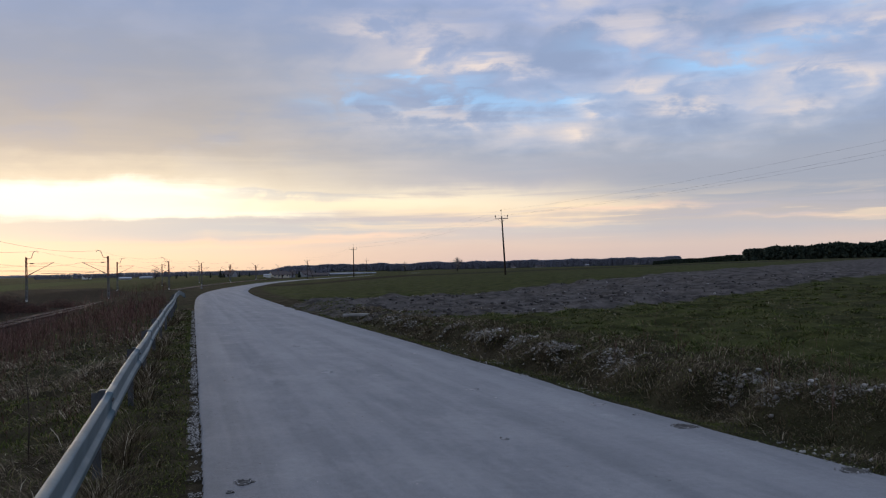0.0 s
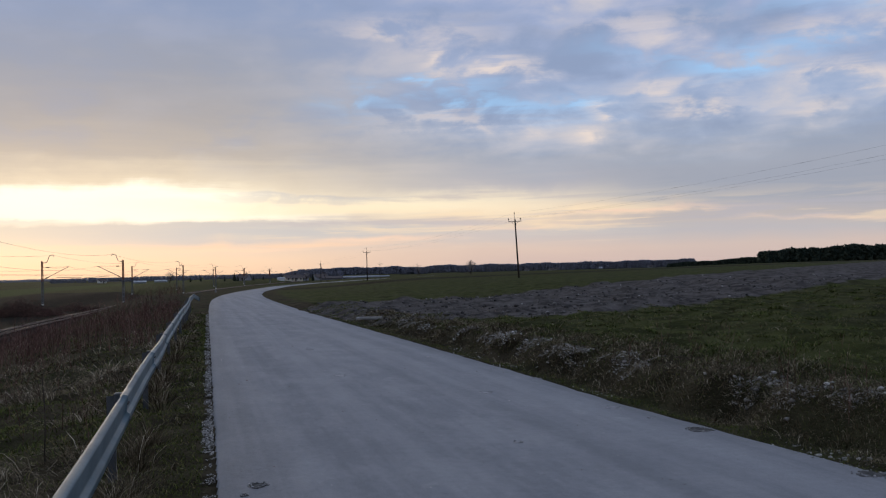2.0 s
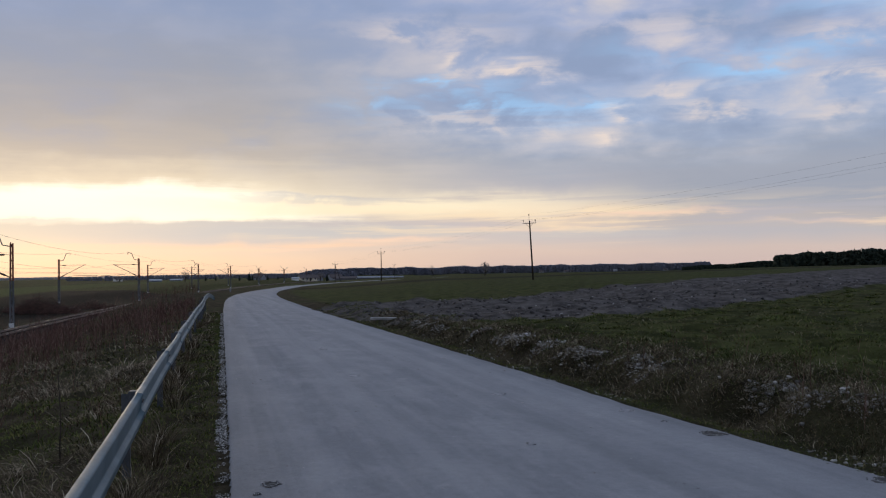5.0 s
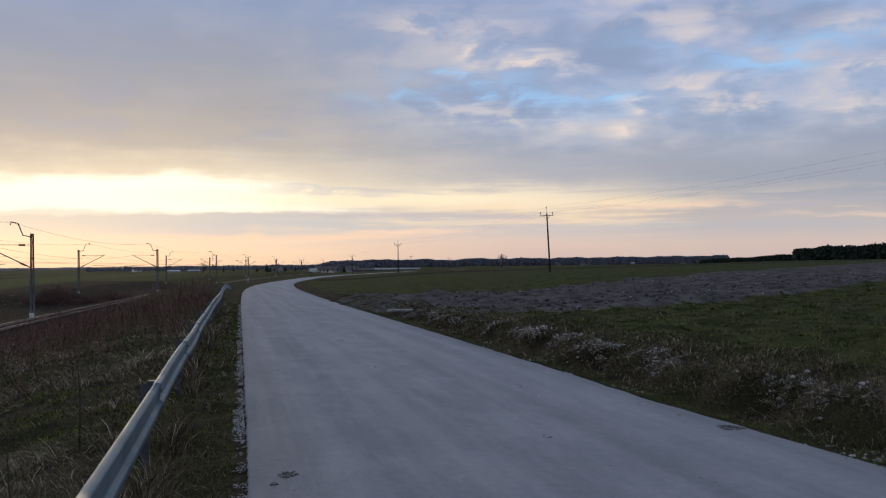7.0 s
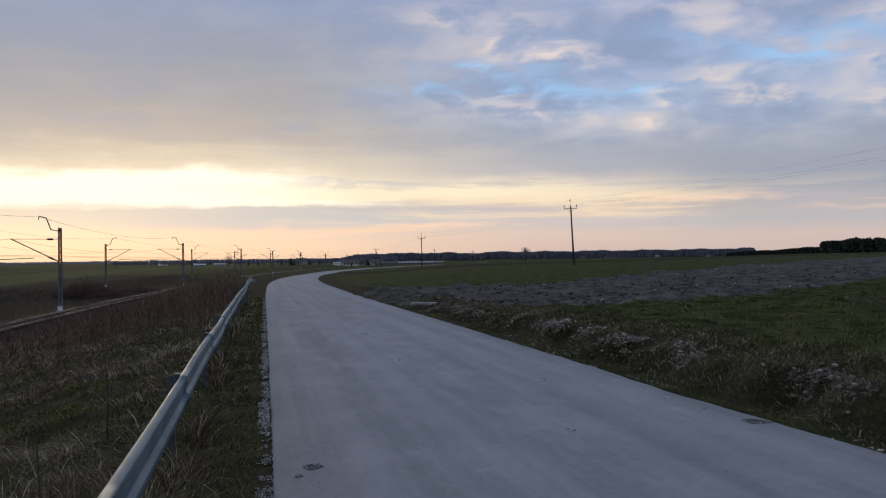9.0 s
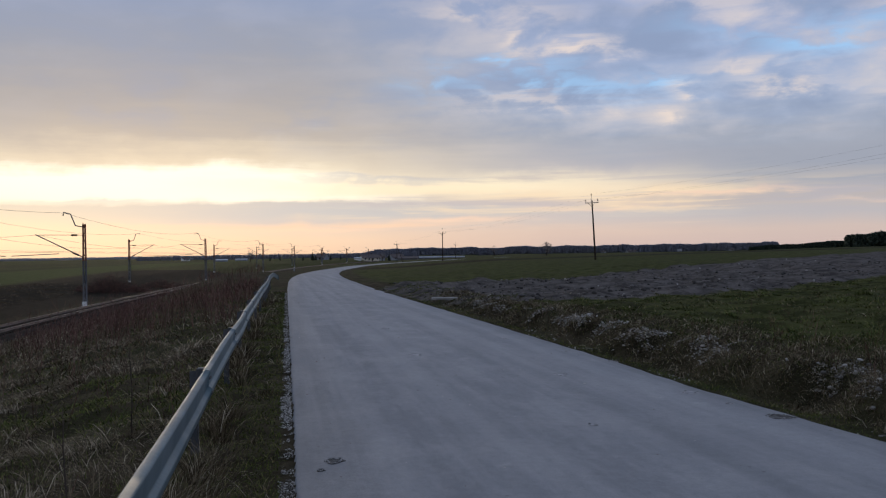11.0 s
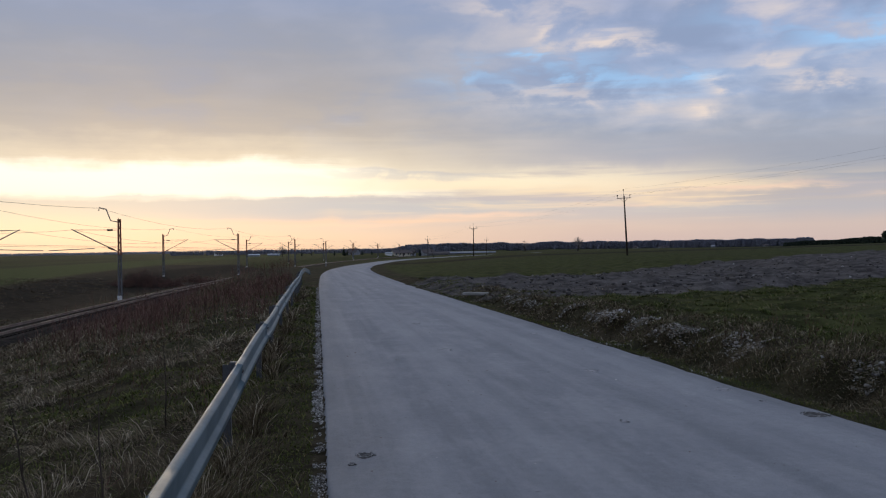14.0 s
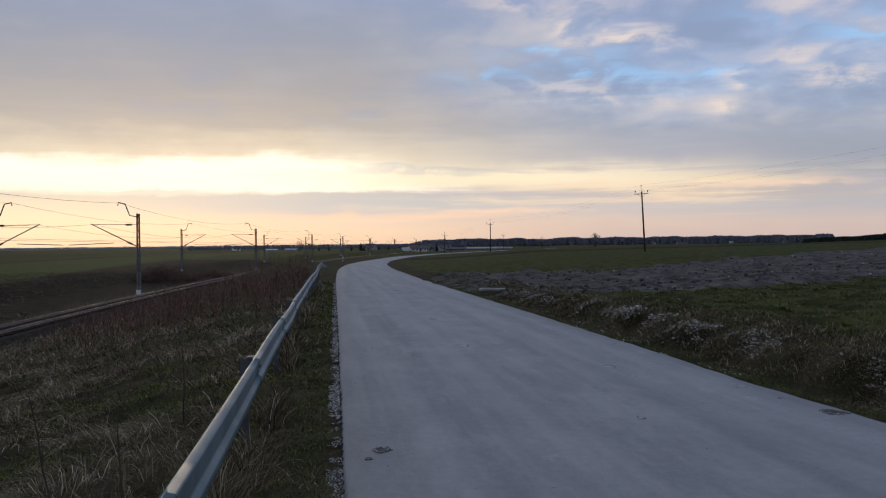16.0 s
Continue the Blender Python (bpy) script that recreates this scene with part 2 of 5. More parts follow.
def road_paint(g, pos):
    # tracks worn by wheels run along the straight; s runs across the road
    sep = g.node("ShaderNodeSeparateXYZ")
    g.link(pos, sep.inputs[0])
    across = g.math("ADD", g.math("MULTIPLY", sep.outputs[0], 0.9647), g.math("MULTIPLY", sep.outputs[1], 0.2635))
    along = g.math("SUBTRACT", g.math("MULTIPLY", sep.outputs[1], 0.9647), g.math("MULTIPLY", sep.outputs[0], 0.2635))
    lanes = g.noise(g.combine(g.math("MULTIPLY", across, 1.9), g.math("MULTIPLY", along, 0.035), 0.0), 1.0, 5, 0.62)
    blot = g.noise(g.combine(g.math("MULTIPLY", across, 1.5), g.math("MULTIPLY", along, 0.5), 4.0), 1.0, 8, 0.72)
    fine, grit = g.noise(pos, 60.0, 3, 0.7), g.noise(pos, 190.0, 2, 0.8)
    c = g.mix(g.step(lanes, 0.32, 0.68), (0.176, 0.180, 0.190, 1), (0.245, 0.247, 0.256, 1))
    c = g.mix(g.math("MULTIPLY", g.step(blot, 0.40, 0.68), 0.38), c, (0.315, 0.312, 0.314, 1))
    # damp, darker strips where tyres run
    for mid, wide in ((1.15, 0.42), (2.75, 0.45)):
        tyre = g.bump_at(across, across, mid, mid, wide * 1.4142, wide * 1.4142)
        c = g.mix(g.math("MULTIPLY", g.math("MULTIPLY", tyre, g.step(blot, 0.62, 0.36)), 0.40), c, (0.150, 0.155, 0.168, 1))
    vor = g.node("ShaderNodeTexVoronoi")
    vor.inputs["Scale"].default_value = 1.1
    g.link(g.combine(sep.outputs[0], g.math("MULTIPLY", sep.outputs[1], 0.7), g.math("MULTIPLY", g.noise(pos, 6.0, 3), 0.25)), vor.inputs["Vector"])
    spot = g.math("MULTIPLY", g.step(vor.outputs["Distance"], 0.16, 0.05), g.step(g.noise(pos, 0.9, 2), 0.44, 0.54))
    c = g.mix(g.math("MULTIPLY", g.math("MULTIPLY", spot, g.step(fine, 0.35, 0.6)), 0.55), c, (0.37, 0.36, 0.35, 1))
    crumb = g.node("ShaderNodeTexVoronoi")
    crumb.inputs["Scale"].default_value = 4.5
    g.link(pos, crumb.inputs["Vector"])
    dark = g.math("MULTIPLY", g.step(crumb.outputs["Distance"], 0.085, 0.035), g.step(g.noise(pos, 1.7, 3), 0.50, 0.56))
    c = g.mix(g.math("MULTIPLY", dark, 0.7), c, (0.07, 0.065, 0.06, 1))
    f = g.math("ADD", 0.44, g.math("ADD", g.math("ADD", g.math("MULTIPLY", fine, 0.50), g.math("MULTIPLY", grit, 0.24)), g.math("MULTIPLY", g.noise(pos, 9.0, 5, 0.7), 0.40)))
    return g.mix(1.0, c, g.combine(f, f, f), "MULTIPLY")


M_GROUND = material("earth_and_grass", ground_paint, 0.98, bump=ground_bump, specular=0.02)
M_ROAD = material("worn_asphalt", road_paint, 0.82, specular=0.25,
                  bump=lambda g, p: g.math("ADD", g.math("MULTIPLY", g.noise(p, 90.0, 3, 0.7), 0.006), g.math("MULTIPLY", g.noise(p, 1.2, 3), 0.003)))
M_ZINC = material("galvanised_steel", two_tone((0.068, 0.108, 0.126, 1), (0.104, 0.150, 0.170, 1), 2.2, 40.0, 0.18),
                  lambda g, p: g.math("ADD", 0.44, g.math("MULTIPLY", g.noise(p, 3.0, 4), 0.24)), 0.36, specular=0.25)
M_POST = material("weathered_zinc", two_tone((0.050, 0.056, 0.062, 1), (0.095, 0.10, 0.108, 1), 6.0), 0.6, 0.2)
M_BOLT = material("dark_bolt_steel", two_tone((0.06, 0.06, 0.06, 1), (0.12, 0.11, 0.10, 1), 30.0), 0.6, 0.6)
M_WOOD = material("tarred_timber", two_tone((0.030, 0.022, 0.017, 1), (0.065, 0.050, 0.040, 1), 1.5, 25.0), 0.9)
M_IRON = material("grey_painted_iron", two_tone((0.10, 0.105, 0.115, 1), (0.16, 0.165, 0.175, 1), 1.1), 0.6, 0.3)
M_RUST = material("rusty_red_iron", two_tone((0.17, 0.055, 0.030, 1), (0.26, 0.10, 0.06, 1), 1.4), 0.75, 0.2)
M_CERAMIC = material("brown_porcelain", two_tone((0.05, 0.03, 0.02, 1), (0.10, 0.06, 0.04, 1), 9.0), 0.3)
M_WIRE = material("dull_wire", two_tone((0.03, 0.03, 0.03, 1), (0.06, 0.055, 0.05, 1), 0.8), 0.6, 0.4)
M_CONCRETE = material("pale_concrete", two_tone((0.22, 0.215, 0.20, 1), (0.33, 0.32, 0.30, 1), 2.0), 0.9)
M_STEEL = material("worn_rail_steel", two_tone((0.165, 0.115, 0.09, 1), (0.24, 0.18, 0.15, 1), 0.5), 0.55, 0.2)
M_BALLAST = material("track_ballast", two_tone((0.014, 0.012, 0.010, 1), (0.030, 0.025, 0.021, 1), 3.0, 16.0, 0.45), 0.98, specular=0.03)
M_STONE = material("pale_limestone", per_island([(0.0, (0.10, 0.093, 0.085, 1)), (0.5, (0.23, 0.22, 0.205, 1)), (1.0, (0.54, 0.52, 0.49, 1))]), 0.9, specular=0.04)
M_CHALK = material("chalky_rubble", per_island([(0.0, (0.15, 0.142, 0.13, 1)), (0.4, (0.36, 0.35, 0.33, 1)), (1.0, (0.74, 0.72, 0.69, 1))]), 0.9, specular=0.04)
M_STRAW = material("dead_grass", per_island([(0.0, (0.028, 0.020, 0.011, 1)), (0.58, (0.080, 0.060, 0.035, 1)), (0.88, (0.19, 0.15, 0.095, 1)), (1.0, (0.50, 0.43, 0.32, 1))]), 0.8, specular=0.04)
M_PALE = material("bleached_grass", per_island([(0.0, (0.040, 0.029, 0.017, 1)), (0.5, (0.120, 0.093, 0.058, 1)), (0.85, (0.27, 0.22, 0.15, 1)), (1.0, (0.55, 0.48, 0.37, 1))]), 0.8, specular=0.04)
M_GRASS = material("short_green_grass", per_island([(0.0, (0.028, 0.034, 0.009, 1)), (0.6, (0.066, 0.082, 0.018, 1)), (0.88, (0.12, 0.13, 0.034, 1)), (1.0, (0.22, 0.17, 0.085, 1))]), 0.8, specular=0.04)
M_FIELD = material("field_grass_blades", per_island([(0.0, (0.036, 0.038, 0.014, 1)), (0.6, (0.084, 0.088, 0.030, 1)), (0.88, (0.14, 0.135, 0.050, 1)), (1.0, (0.24, 0.19, 0.11, 1))]), 0.8, specular=0.04)
M_TUSSOCK = material("tussock_grass", per_island([(0.0, (0.024, 0.030, 0.009, 1)), (0.6, (0.066, 0.084, 0.022, 1)), (0.9, (0.13, 0.15, 0.040, 1)), (1.0, (0.22, 0.18, 0.09, 1))]), 0.8, specular=0.04)
M_WEED = material("brown_weed_stalks", per_island([(0.0, (0.052, 0.027, 0.022, 1)), (0.6, (0.125, 0.066, 0.053, 1)), (1.0, (0.22, 0.14, 0.11, 1))]), 0.85, specular=0.04)
M_BARK = material("bark", two_tone((0.030, 0.024, 0.020, 1), (0.07, 0.055, 0.045, 1), 2.0), 0.9, specular=0.04)
M_PINE = material("pine_foliage", per_island([(0.0, (0.018, 0.026, 0.020, 1)), (0.6, (0.030, 0.040, 0.030, 1)), (1.0, (0.050, 0.058, 0.040, 1))]), 0.9, specular=0.04)
# bluish lift in the base colour stands in for haze over distance
M_HAZE_PINE = material("haze_tinted_pine", per_island([(0.0, (0.135, 0.140, 0.172, 1)), (1.0, (0.155, 0.162, 0.195, 1))]), 0.95, specular=0.04)
# haze of some 3 km painted in as a pale, even foliage colour
M_FAR_HAZE = material("haze_painted_woods", per_island([(0.0, (0.34, 0.335, 0.365, 1)), (1.0, (0.37, 0.365, 0.395, 1))]), 0.95, specular=0.04)
# twigs paled in their base colour, in place of haze before far trees
M_FAR_TWIG = material("haze_lightened_twigs", per_island([(0.0, (0.22, 0.20, 0.20, 1)), (1.0, (0.32, 0.29, 0.28, 1))]), 0.95, specular=0.04)
M_WALL = material("cream_render", two_tone((0.50, 0.44, 0.34, 1), (0.60, 0.54, 0.44, 1), 0.6), 0.9)
# white walls and roofs greyed in the base colour to imitate haze
M_HAZY = material("haze_greyed_wall", two_tone((0.20, 0.21, 0.23, 1), (0.28, 0.29, 0.31, 1), 0.3), 0.9)
M_SLEEPER = material("old_sleeper", two_tone((0.022, 0.018, 0.014, 1), (0.040, 0.034, 0.028, 1), 2.0), 0.98, specular=0.03)
M_WHITE = material("white_render", two_tone((0.62, 0.62, 0.60, 1), (0.74, 0.74, 0.72, 1), 0.6), 0.85)
M_ROOF = material("dark_roof_tiles", two_tone((0.055, 0.045, 0.045, 1), (0.10, 0.08, 0.075, 1), 0.8), 0.8)
M_SHEET = material("pale_sheet_roof", two_tone((0.32, 0.34, 0.37, 1), (0.44, 0.46, 0.49, 1), 0.2), 0.6)
M_PANE = material("window_glass", two_tone((0.02, 0.022, 0.026, 1), (0.04, 0.042, 0.05, 1), 0.5), 0.15, specular=0.6)


# ---- mesh helpers ----
def mesh_of(name, verts, faces, mat, smooth=False):
    me = bpy.data.meshes.new(name)
    me.from_pydata([tuple(v) for v in verts], [], faces)
    me.materials.append(mat)
    if smooth:
        me.polygons.foreach_set("use_smooth", [True] * len(me.polygons))
    me.update()
    return me


def part(name, data, mat, parent, label="", m=None):
    """One mesh object under a thing or a part; data: a bmesh, or (verts, faces)."""
    if isinstance(data, tuple):
        me = mesh_of(name, data[0], data[1], mat)
    elif isinstance(data, bpy.types.Mesh):
        me = data
    else:
        me = bpy.data.meshes.new(name)
        data.to_mesh(me)
        data.free()
        me.materials.append(mat)
    ob = new(name, me)
    ob.parent = parent
    if m is not None:
        ob.matrix_basis = m
    return tagged(ob, label) if label else ob


def thing(name, label, category, group="", m=None):
    ob = new(name)
    ob.empty_display_size = 0.2
    if m is not None:
        ob.matrix_basis = m
    return tagged(ob, label, category, group)


def tube(points, radius, sides=6, taper=1.0, bm=None):
    """A round bar along points; radius narrows to radius * taper at its end."""
    bm = bm or bmesh.new()
    pts = [Vector(p) for p in points]
    rings = []
    for i, p in enumerate(pts):
        d = (pts[min(i + 1, len(pts) - 1)] - pts[max(i - 1, 0)]).normalized()
        ref = Vector((0, 0, 1)) if abs(d.z) < 0.9 else Vector((0, 1, 0))
        u = d.cross(ref).normalized()
        v = d.cross(u)
        r = radius * (1 + (taper - 1) * i / max(len(pts) - 1, 1))
        rings.append([bm.verts.new(p + (u * math.cos(k * math.tau / sides) + v * math.sin(k * math.tau / sides)) * r) for k in range(sides)])
    for a_, b_ in zip(rings, rings[1:]):
        for k in range(sides):
            bm.faces.new((a_[k], a_[(k + 1) % sides], b_[(k + 1) % sides], b_[k])).smooth = sides > 5
    bm.faces.new(rings[0][::-1])
    bm.faces.new(rings[-1])
    return bm


def box(sx, sy, sz, at=(0, 0, 0), bevel=0.0, bm=None):
    """A box of that size, its middle at a place."""
    bm2 = bmesh.new()
    bmesh.ops.create_cube(bm2, size=1.0, matrix=Matrix.Translation(at) @ Matrix.Diagonal((sx, sy, sz, 1)))
    if bevel:
        bmesh.ops.bevel(bm2, geom=bm2.edges[:], offset=bevel, segments=1, affect="EDGES")
    if bm is None:
        return bm2
    tmp = bpy.data.meshes.new("tmp")
    bm2.to_mesh(tmp)
    bm2.free()
    bm.from_mesh(tmp)
    bpy.data.meshes.remove(tmp)
    return bm


# ---- the lie of the land ----
def smooth_curve(ys, xs):
    fine = np.linspace(ys[0], ys[-1], 4000)
    vals = np.interp(fine, ys, xs)
    step = fine[1] - fine[0]
    k = np.exp(-0.5 * (np.arange(-120, 121) * step / 9.0) ** 2)
    pad = np.concatenate([vals[0] + (vals[1] - vals[0]) * np.arange(-120, 0), vals, vals[-1] + (vals[-1] - vals[-2]) * np.arange(1, 121)])
    vals = np.convolve(pad, k / k.sum(), "valid")
    return lambda y: np.interp(y, fine, vals)


HALF = 2.45                                      # half the road's width
road_x = smooth_curve([-400, 0, 50, 79, 110, 163, 240, 326, 420, 600, 900],
                      [111.8, 2.58, -11.07, -18.8, -26.0, -36.5, -46.3, -51.0, -50.0, -32.0, 10.0])
base_z = smooth_curve([-400, 14, 24, 30, 45, 60, 79, 110, 163, 400, 900, 6000], [0, 0, -0.07, -0.15, -0.25, -0.33, -0.41, -0.65, -1.15, -1.9, -2.2, -2.2])


def mast_x(y):
    """The row of masts on the near side of the railway."""
    y = np.minimum(y, 800.0)
    return -40 - 0.194 * (y - 79) + 0.000247 * (y - 79) * (y - 239)


FAR = 1.1                                        # scale of the railway's plan and masts


def track_x(y):
    """Middle of the near track, which passes in front of the masts."""
    return FAR * mast_x(np.asarray(y) / FAR) + 1.7


def sstep(x, a_, b_):
    t = np.clip((x - a_) / (b_ - a_), 0, 1)
    return t * t * (3 - 2 * t)


def lie(x, y):
    """Height of the ground without its small relief."""
    x, y = np.asarray(x, float), np.asarray(y, float)
    zb = base_z(y)
    w = (x - road_x(y)) * 0.965
    near = 0.25 * sstep(y, 75, 45) + 0.75 * sstep(y, 40, 20)
    # a low bank, cut steeply at the verge, with slumps and hollows along its brow
    slump = 0.10 * np.sin(1.9 * y + 1.3 * np.sin(0.7 * y)) + 0.07 * np.sin(4.3 * y + 0.6) + 0.30 * sstep(y, 11, 8)
    brow = w - slump * sstep(w, 2.8, 3.1)
    bank = np.interp(brow, [2.45, 2.75, 2.95, 3.10, 3.36, 3.54, 3.9, 5.6], [0, -0.05, -0.05, 0.05, 0.28, 0.35, 0.38, 0.40]) * near
    lift = -zb * 0.95 * sstep(w, 5, 34) * np.maximum(sstep(y, 420, 240), sstep(w, 0.16 * y, 0.42 * y) * sstep(y, 2600, 1300))
    rise = 1.9 * np.tanh(np.maximum(w - 10, 0) * 0.0065) * np.maximum(sstep(y, 420, 240), sstep(w, 0.16 * y, 0.42 * y) * sstep(y, 2600, 1300))
    right = zb + np.where(w > 2.45, bank + lift + rise, 0)
    wt = (track_x(y) - road_x(y)) * 0.965        # where the near track lies
    f = np.clip((w + 3.2) / (wt + 6.5), 0, 1)
    slope = zb + (-3.35 - zb) * (f ** (1.2 + 0.4 * sstep(y, 45, 90) - 0.7 * sstep(y, 95, 125))) + 0.90 * np.sin(math.pi * np.clip(f / 0.72, 0, 1)) * sstep(y, 50, 74)
    over = np.clip((wt - 11 - w) / 9, 0, 1)
    slope = np.where(w < wt - 11, -3.35 + (1.35 * (over * over * (3 - 2 * over))), slope)
    z = np.where(w < -3.2, slope, right)
    return np.where(w < -HALF, z - 0.03 * sstep(w, -2.5, -3.2), z)


def relief(x, y):
    """Small humps, from sums of sines with drifting phase."""
    r = 0.0
    for k, (fx, fy, ph, am) in enumerate([(1.7, 0.9, 0.3, 0.030), (-1.1, 2.3, 1.9, 0.026), (3.9, 2.7, 4.0, 0.016), (-3.1, 4.4, 2.2, 0.014), (6.3, -5.1, 0.8, 0.010)]):
        r = r + am * np.sin(fx * x + fy * y + ph + 1.7 * np.sin(0.37 * fy * x - 0.29 * fx * y + k))
    return r


def inside(x, y, corners):
    """How far inside a convex run of lines: metres to the nearest edge (corners anticlockwise)."""
    d = np.full(np.shape(x), 1e9)
    n = len(corners)
    for i in range(n):
        (x0, y0), (x1, y1) = corners[i], corners[(i + 1) % n]
        ln = math.hypot(x1 - x0, y1 - y0)
        d = np.minimum(d, ((x1 - x0) * (y - y0) - (y1 - y0) * (x - x0)) / ln)
    return d


PLOUGHED = [[(-1.5, 28), (1, 27.3), (4, 29), (8, 45), (1, 55.5), (-8.5, 50.5), (-4.5, 36)],
            [(4, 29), (30, 63.5), (24.7, 97), (0.5, 55.8)],
            [(22, 54), (150, 205), (150, 305), (21, 91)]]


def in_plough(x, y):
    return np.maximum.reduce([inside(x, y, piece) for piece in PLOUGHED])


def plough_at(x, y):
    return np.clip(0.5 + in_plough(x, y) / 1.6, 0, 1)


def ground_height(x, y):
    w = (x - road_x(y)) * 0.965
    off = np.where(np.abs(w) < HALF + 0.05, 0.0, sstep(np.abs(w), HALF, HALF + 0.5))
    fade = sstep(np.hypot(x, y), 260, 60)
    p = plough_at(x, y)
    clod = 0.30 * np.abs(np.sin(0.45 * x - 0.42 * y + 1.9 * np.sin(0.31 * x + 0.23 * y))) ** 1.5 * (0.6 + 0.4 * np.sin(0.21 * x + 0.17 * y)) + 2.2 * np.maximum(relief(x * 0.8 + 7, y * 0.8 + 0.3 * x), 0)
    hump = np.sin(2.1 * x + 1.2 * np.sin(1.3 * y)) * np.sin(1.7 * y + 1.5 * np.sin(0.9 * x)) + 0.7 * np.sin(4.6 * x - 2.2 * y + 1.9 * np.sin(1.1 * x + 2.0 * y))
    rough = 0.055 * sstep(-w, 3.6, 5.0) * sstep(-w, 22, 14) + 0.040 * sstep(w, 3.6, 4.6) * (1 - p)
    z = lie(x, y) + relief(x, y) * off * fade * 0.9 + p * clod * fade + hump * rough * fade
    return np.where(np.abs(w) < HALF, z - 0.06, z)


def axis(near, far_, n, power):
    u = np.linspace(0, 1, n)
    return near + (far_ - near) * (np.sinh(power * u) / np.sinh(power))


def build_ground():
    xs = np.concatenate([-axis(0, 2600, 330, 8.0)[::-1] - 0.0, axis(0, 2600, 330, 8.0)[1:]])
    ys = np.concatenate([-axis(0, 500, 60, 5.0)[::-1] + 2.0, axis(0, 4600, 430, 7.6)[1:] + 2.0])
    X, Y = np.meshgrid(xs, ys)
    Z = ground_height(X, Y)
    nx, ny = len(xs), len(ys)
    verts = np.stack([X, Y, Z], -1).reshape(-1, 3)
    i = (np.arange(ny - 1)[:, None] * nx + np.arange(nx - 1)[None, :]).ravel()
    faces = np.stack([i, i + 1, i + nx + 1, i + nx], -1)
    me = bpy.data.meshes.new("ground")
    me.vertices.add(len(verts))
    me.vertices.foreach_set("co", verts.ravel())
    me.loops.add(len(faces) * 4)
    me.loops.foreach_set("vertex_index", faces.ravel())
    me.polygons.add(len(faces))
    me.polygons.foreach_set("loop_start", np.arange(len(faces)) * 4)
    me.polygons.foreach_set("use_smooth", np.ones(len(faces), bool))
    me.update()
    x, y = verts[:, 0], verts[:, 1]
    w = (x - road_x(y)) * 0.965
    wt = (track_x(y) - road_x(y)) * 0.965
    field = sstep(w, 3.9, 4.8)
    edge = 16.5 + 0.14 * np.maximum(y - 90, 0)
    plain = sstep(w - wt + edge, 0, -4)
    left_far = sstep(y, 150, 260) * (w < 0)
    marks = {"green": np.maximum(field, np.maximum(plain, left_far)),
             "plough": plough_at(x, y),
             "lush": np.clip(plain * sstep(w - wt + edge, -75, -30) * 0.85 + 0.22 * field * sstep(in_plough(x, y), -1, -3) * sstep(y, 46, 56) * sstep(y - 0.9 * np.maximum(x, 0), 172, 164), 0, 1),
             "bare": np.clip(sstep(w, wt - 3, wt - 6) * (1 - plain) * (y < 260) + 0.8 * field * sstep(y - 0.9 * np.maximum(x, 0), 166, 172) * sstep(y - 0.9 * np.maximum(x, 0), 205, 195) + 0.7 * field * sstep(y, 420, 450) * sstep(y, 700, 600) + plain * (0.5 * sstep(w - wt + edge, -38, -42) * sstep(w - wt + edge, -60, -52) + 0.25 * sstep(w - wt + edge, -80, -90) * sstep(w - wt + edge, -170, -130)), 0, 1)}
    for key, value in marks.items():
        layer = me.attributes.new(key, "FLOAT", "POINT")
        layer.data.foreach_set("value", value.astype(np.float32))
    me.materials.append(M_GROUND)
    tagged(new("ground", me), "flat farmland of dead grass, green crops and grey ploughed soil", "ground", kind="structure")


build_ground()


def build_road():
    ys = np.concatenate([np.arange(-40, 70, 0.5), np.arange(70, 700, 3.0)])
    cx = road_x(ys)
    dx = np.gradient(cx, ys)
    n = np.stack([np.ones_like(dx), -dx], -1) / np.sqrt(1 + dx ** 2)[:, None]
    rng = np.random.default_rng(4)
    rows, cols = len(ys), [-1.0, -0.985, -0.6, -0.2, 0.2, 0.6, 0.985, 1.0]
    verts, faces = [], []
    for k in range(rows):
        jl, jr = rng.normal(0, 0.007), rng.normal(0, 0.014)
        for c in cols:
            off = c * (HALF + (0.22 * float(sstep(ys[k], 11.0, 5.0)) if c > 0.9 else 0)) + (jl if c < -0.9 else jr if c > 0.9 else 0)
            px, py = cx[k] + n[k, 0] * off, ys[k] + n[k, 1] * off
            drop = -0.05 if abs(c) == 1.0 else 0.012 * (1 - c * c)
            verts.append((px, py, float(base_z(ys[k])) + drop))
    m = len(cols)
    for k in range(rows - 1):
        for c in range(m - 1):
            faces.append((k * m + c, k * m + c + 1, (k + 1) * m + c + 1, (k + 1) * m + c))
    tagged(new("road", mesh_of("road", verts, faces, M_ROAD, True)), "worn pale grey asphalt lane with ragged edges", "road", kind="structure")


build_road()


# ---- guardrail ----
RUN = Vector((-0.2635, 0.9647, 0))               # the way the road runs
SIDE = Vector((0.9647, 0.2635, 0))               # to its right


def rail_at(s):
    """A place on the guardrail's line, s metres on from the camera, and its sway."""
    sway = 0.02 * math.sin(s * 0.23 + 0.4) + 0.03 * math.exp(-((s - 13.5) / 2.2) ** 2)
    off = -0.66 + sway - 0.0012 * s
    end = max(0.0, s - 53.0)
    off += 0.07 * end ** 1.4
    z = -0.02 * math.sin(s * 0.4) - 0.06 * end ** 1.5 - 0.002 * max(0.0, s - 40.0)
    return RUN * s + SIDE * off + Vector((0, 0, z))


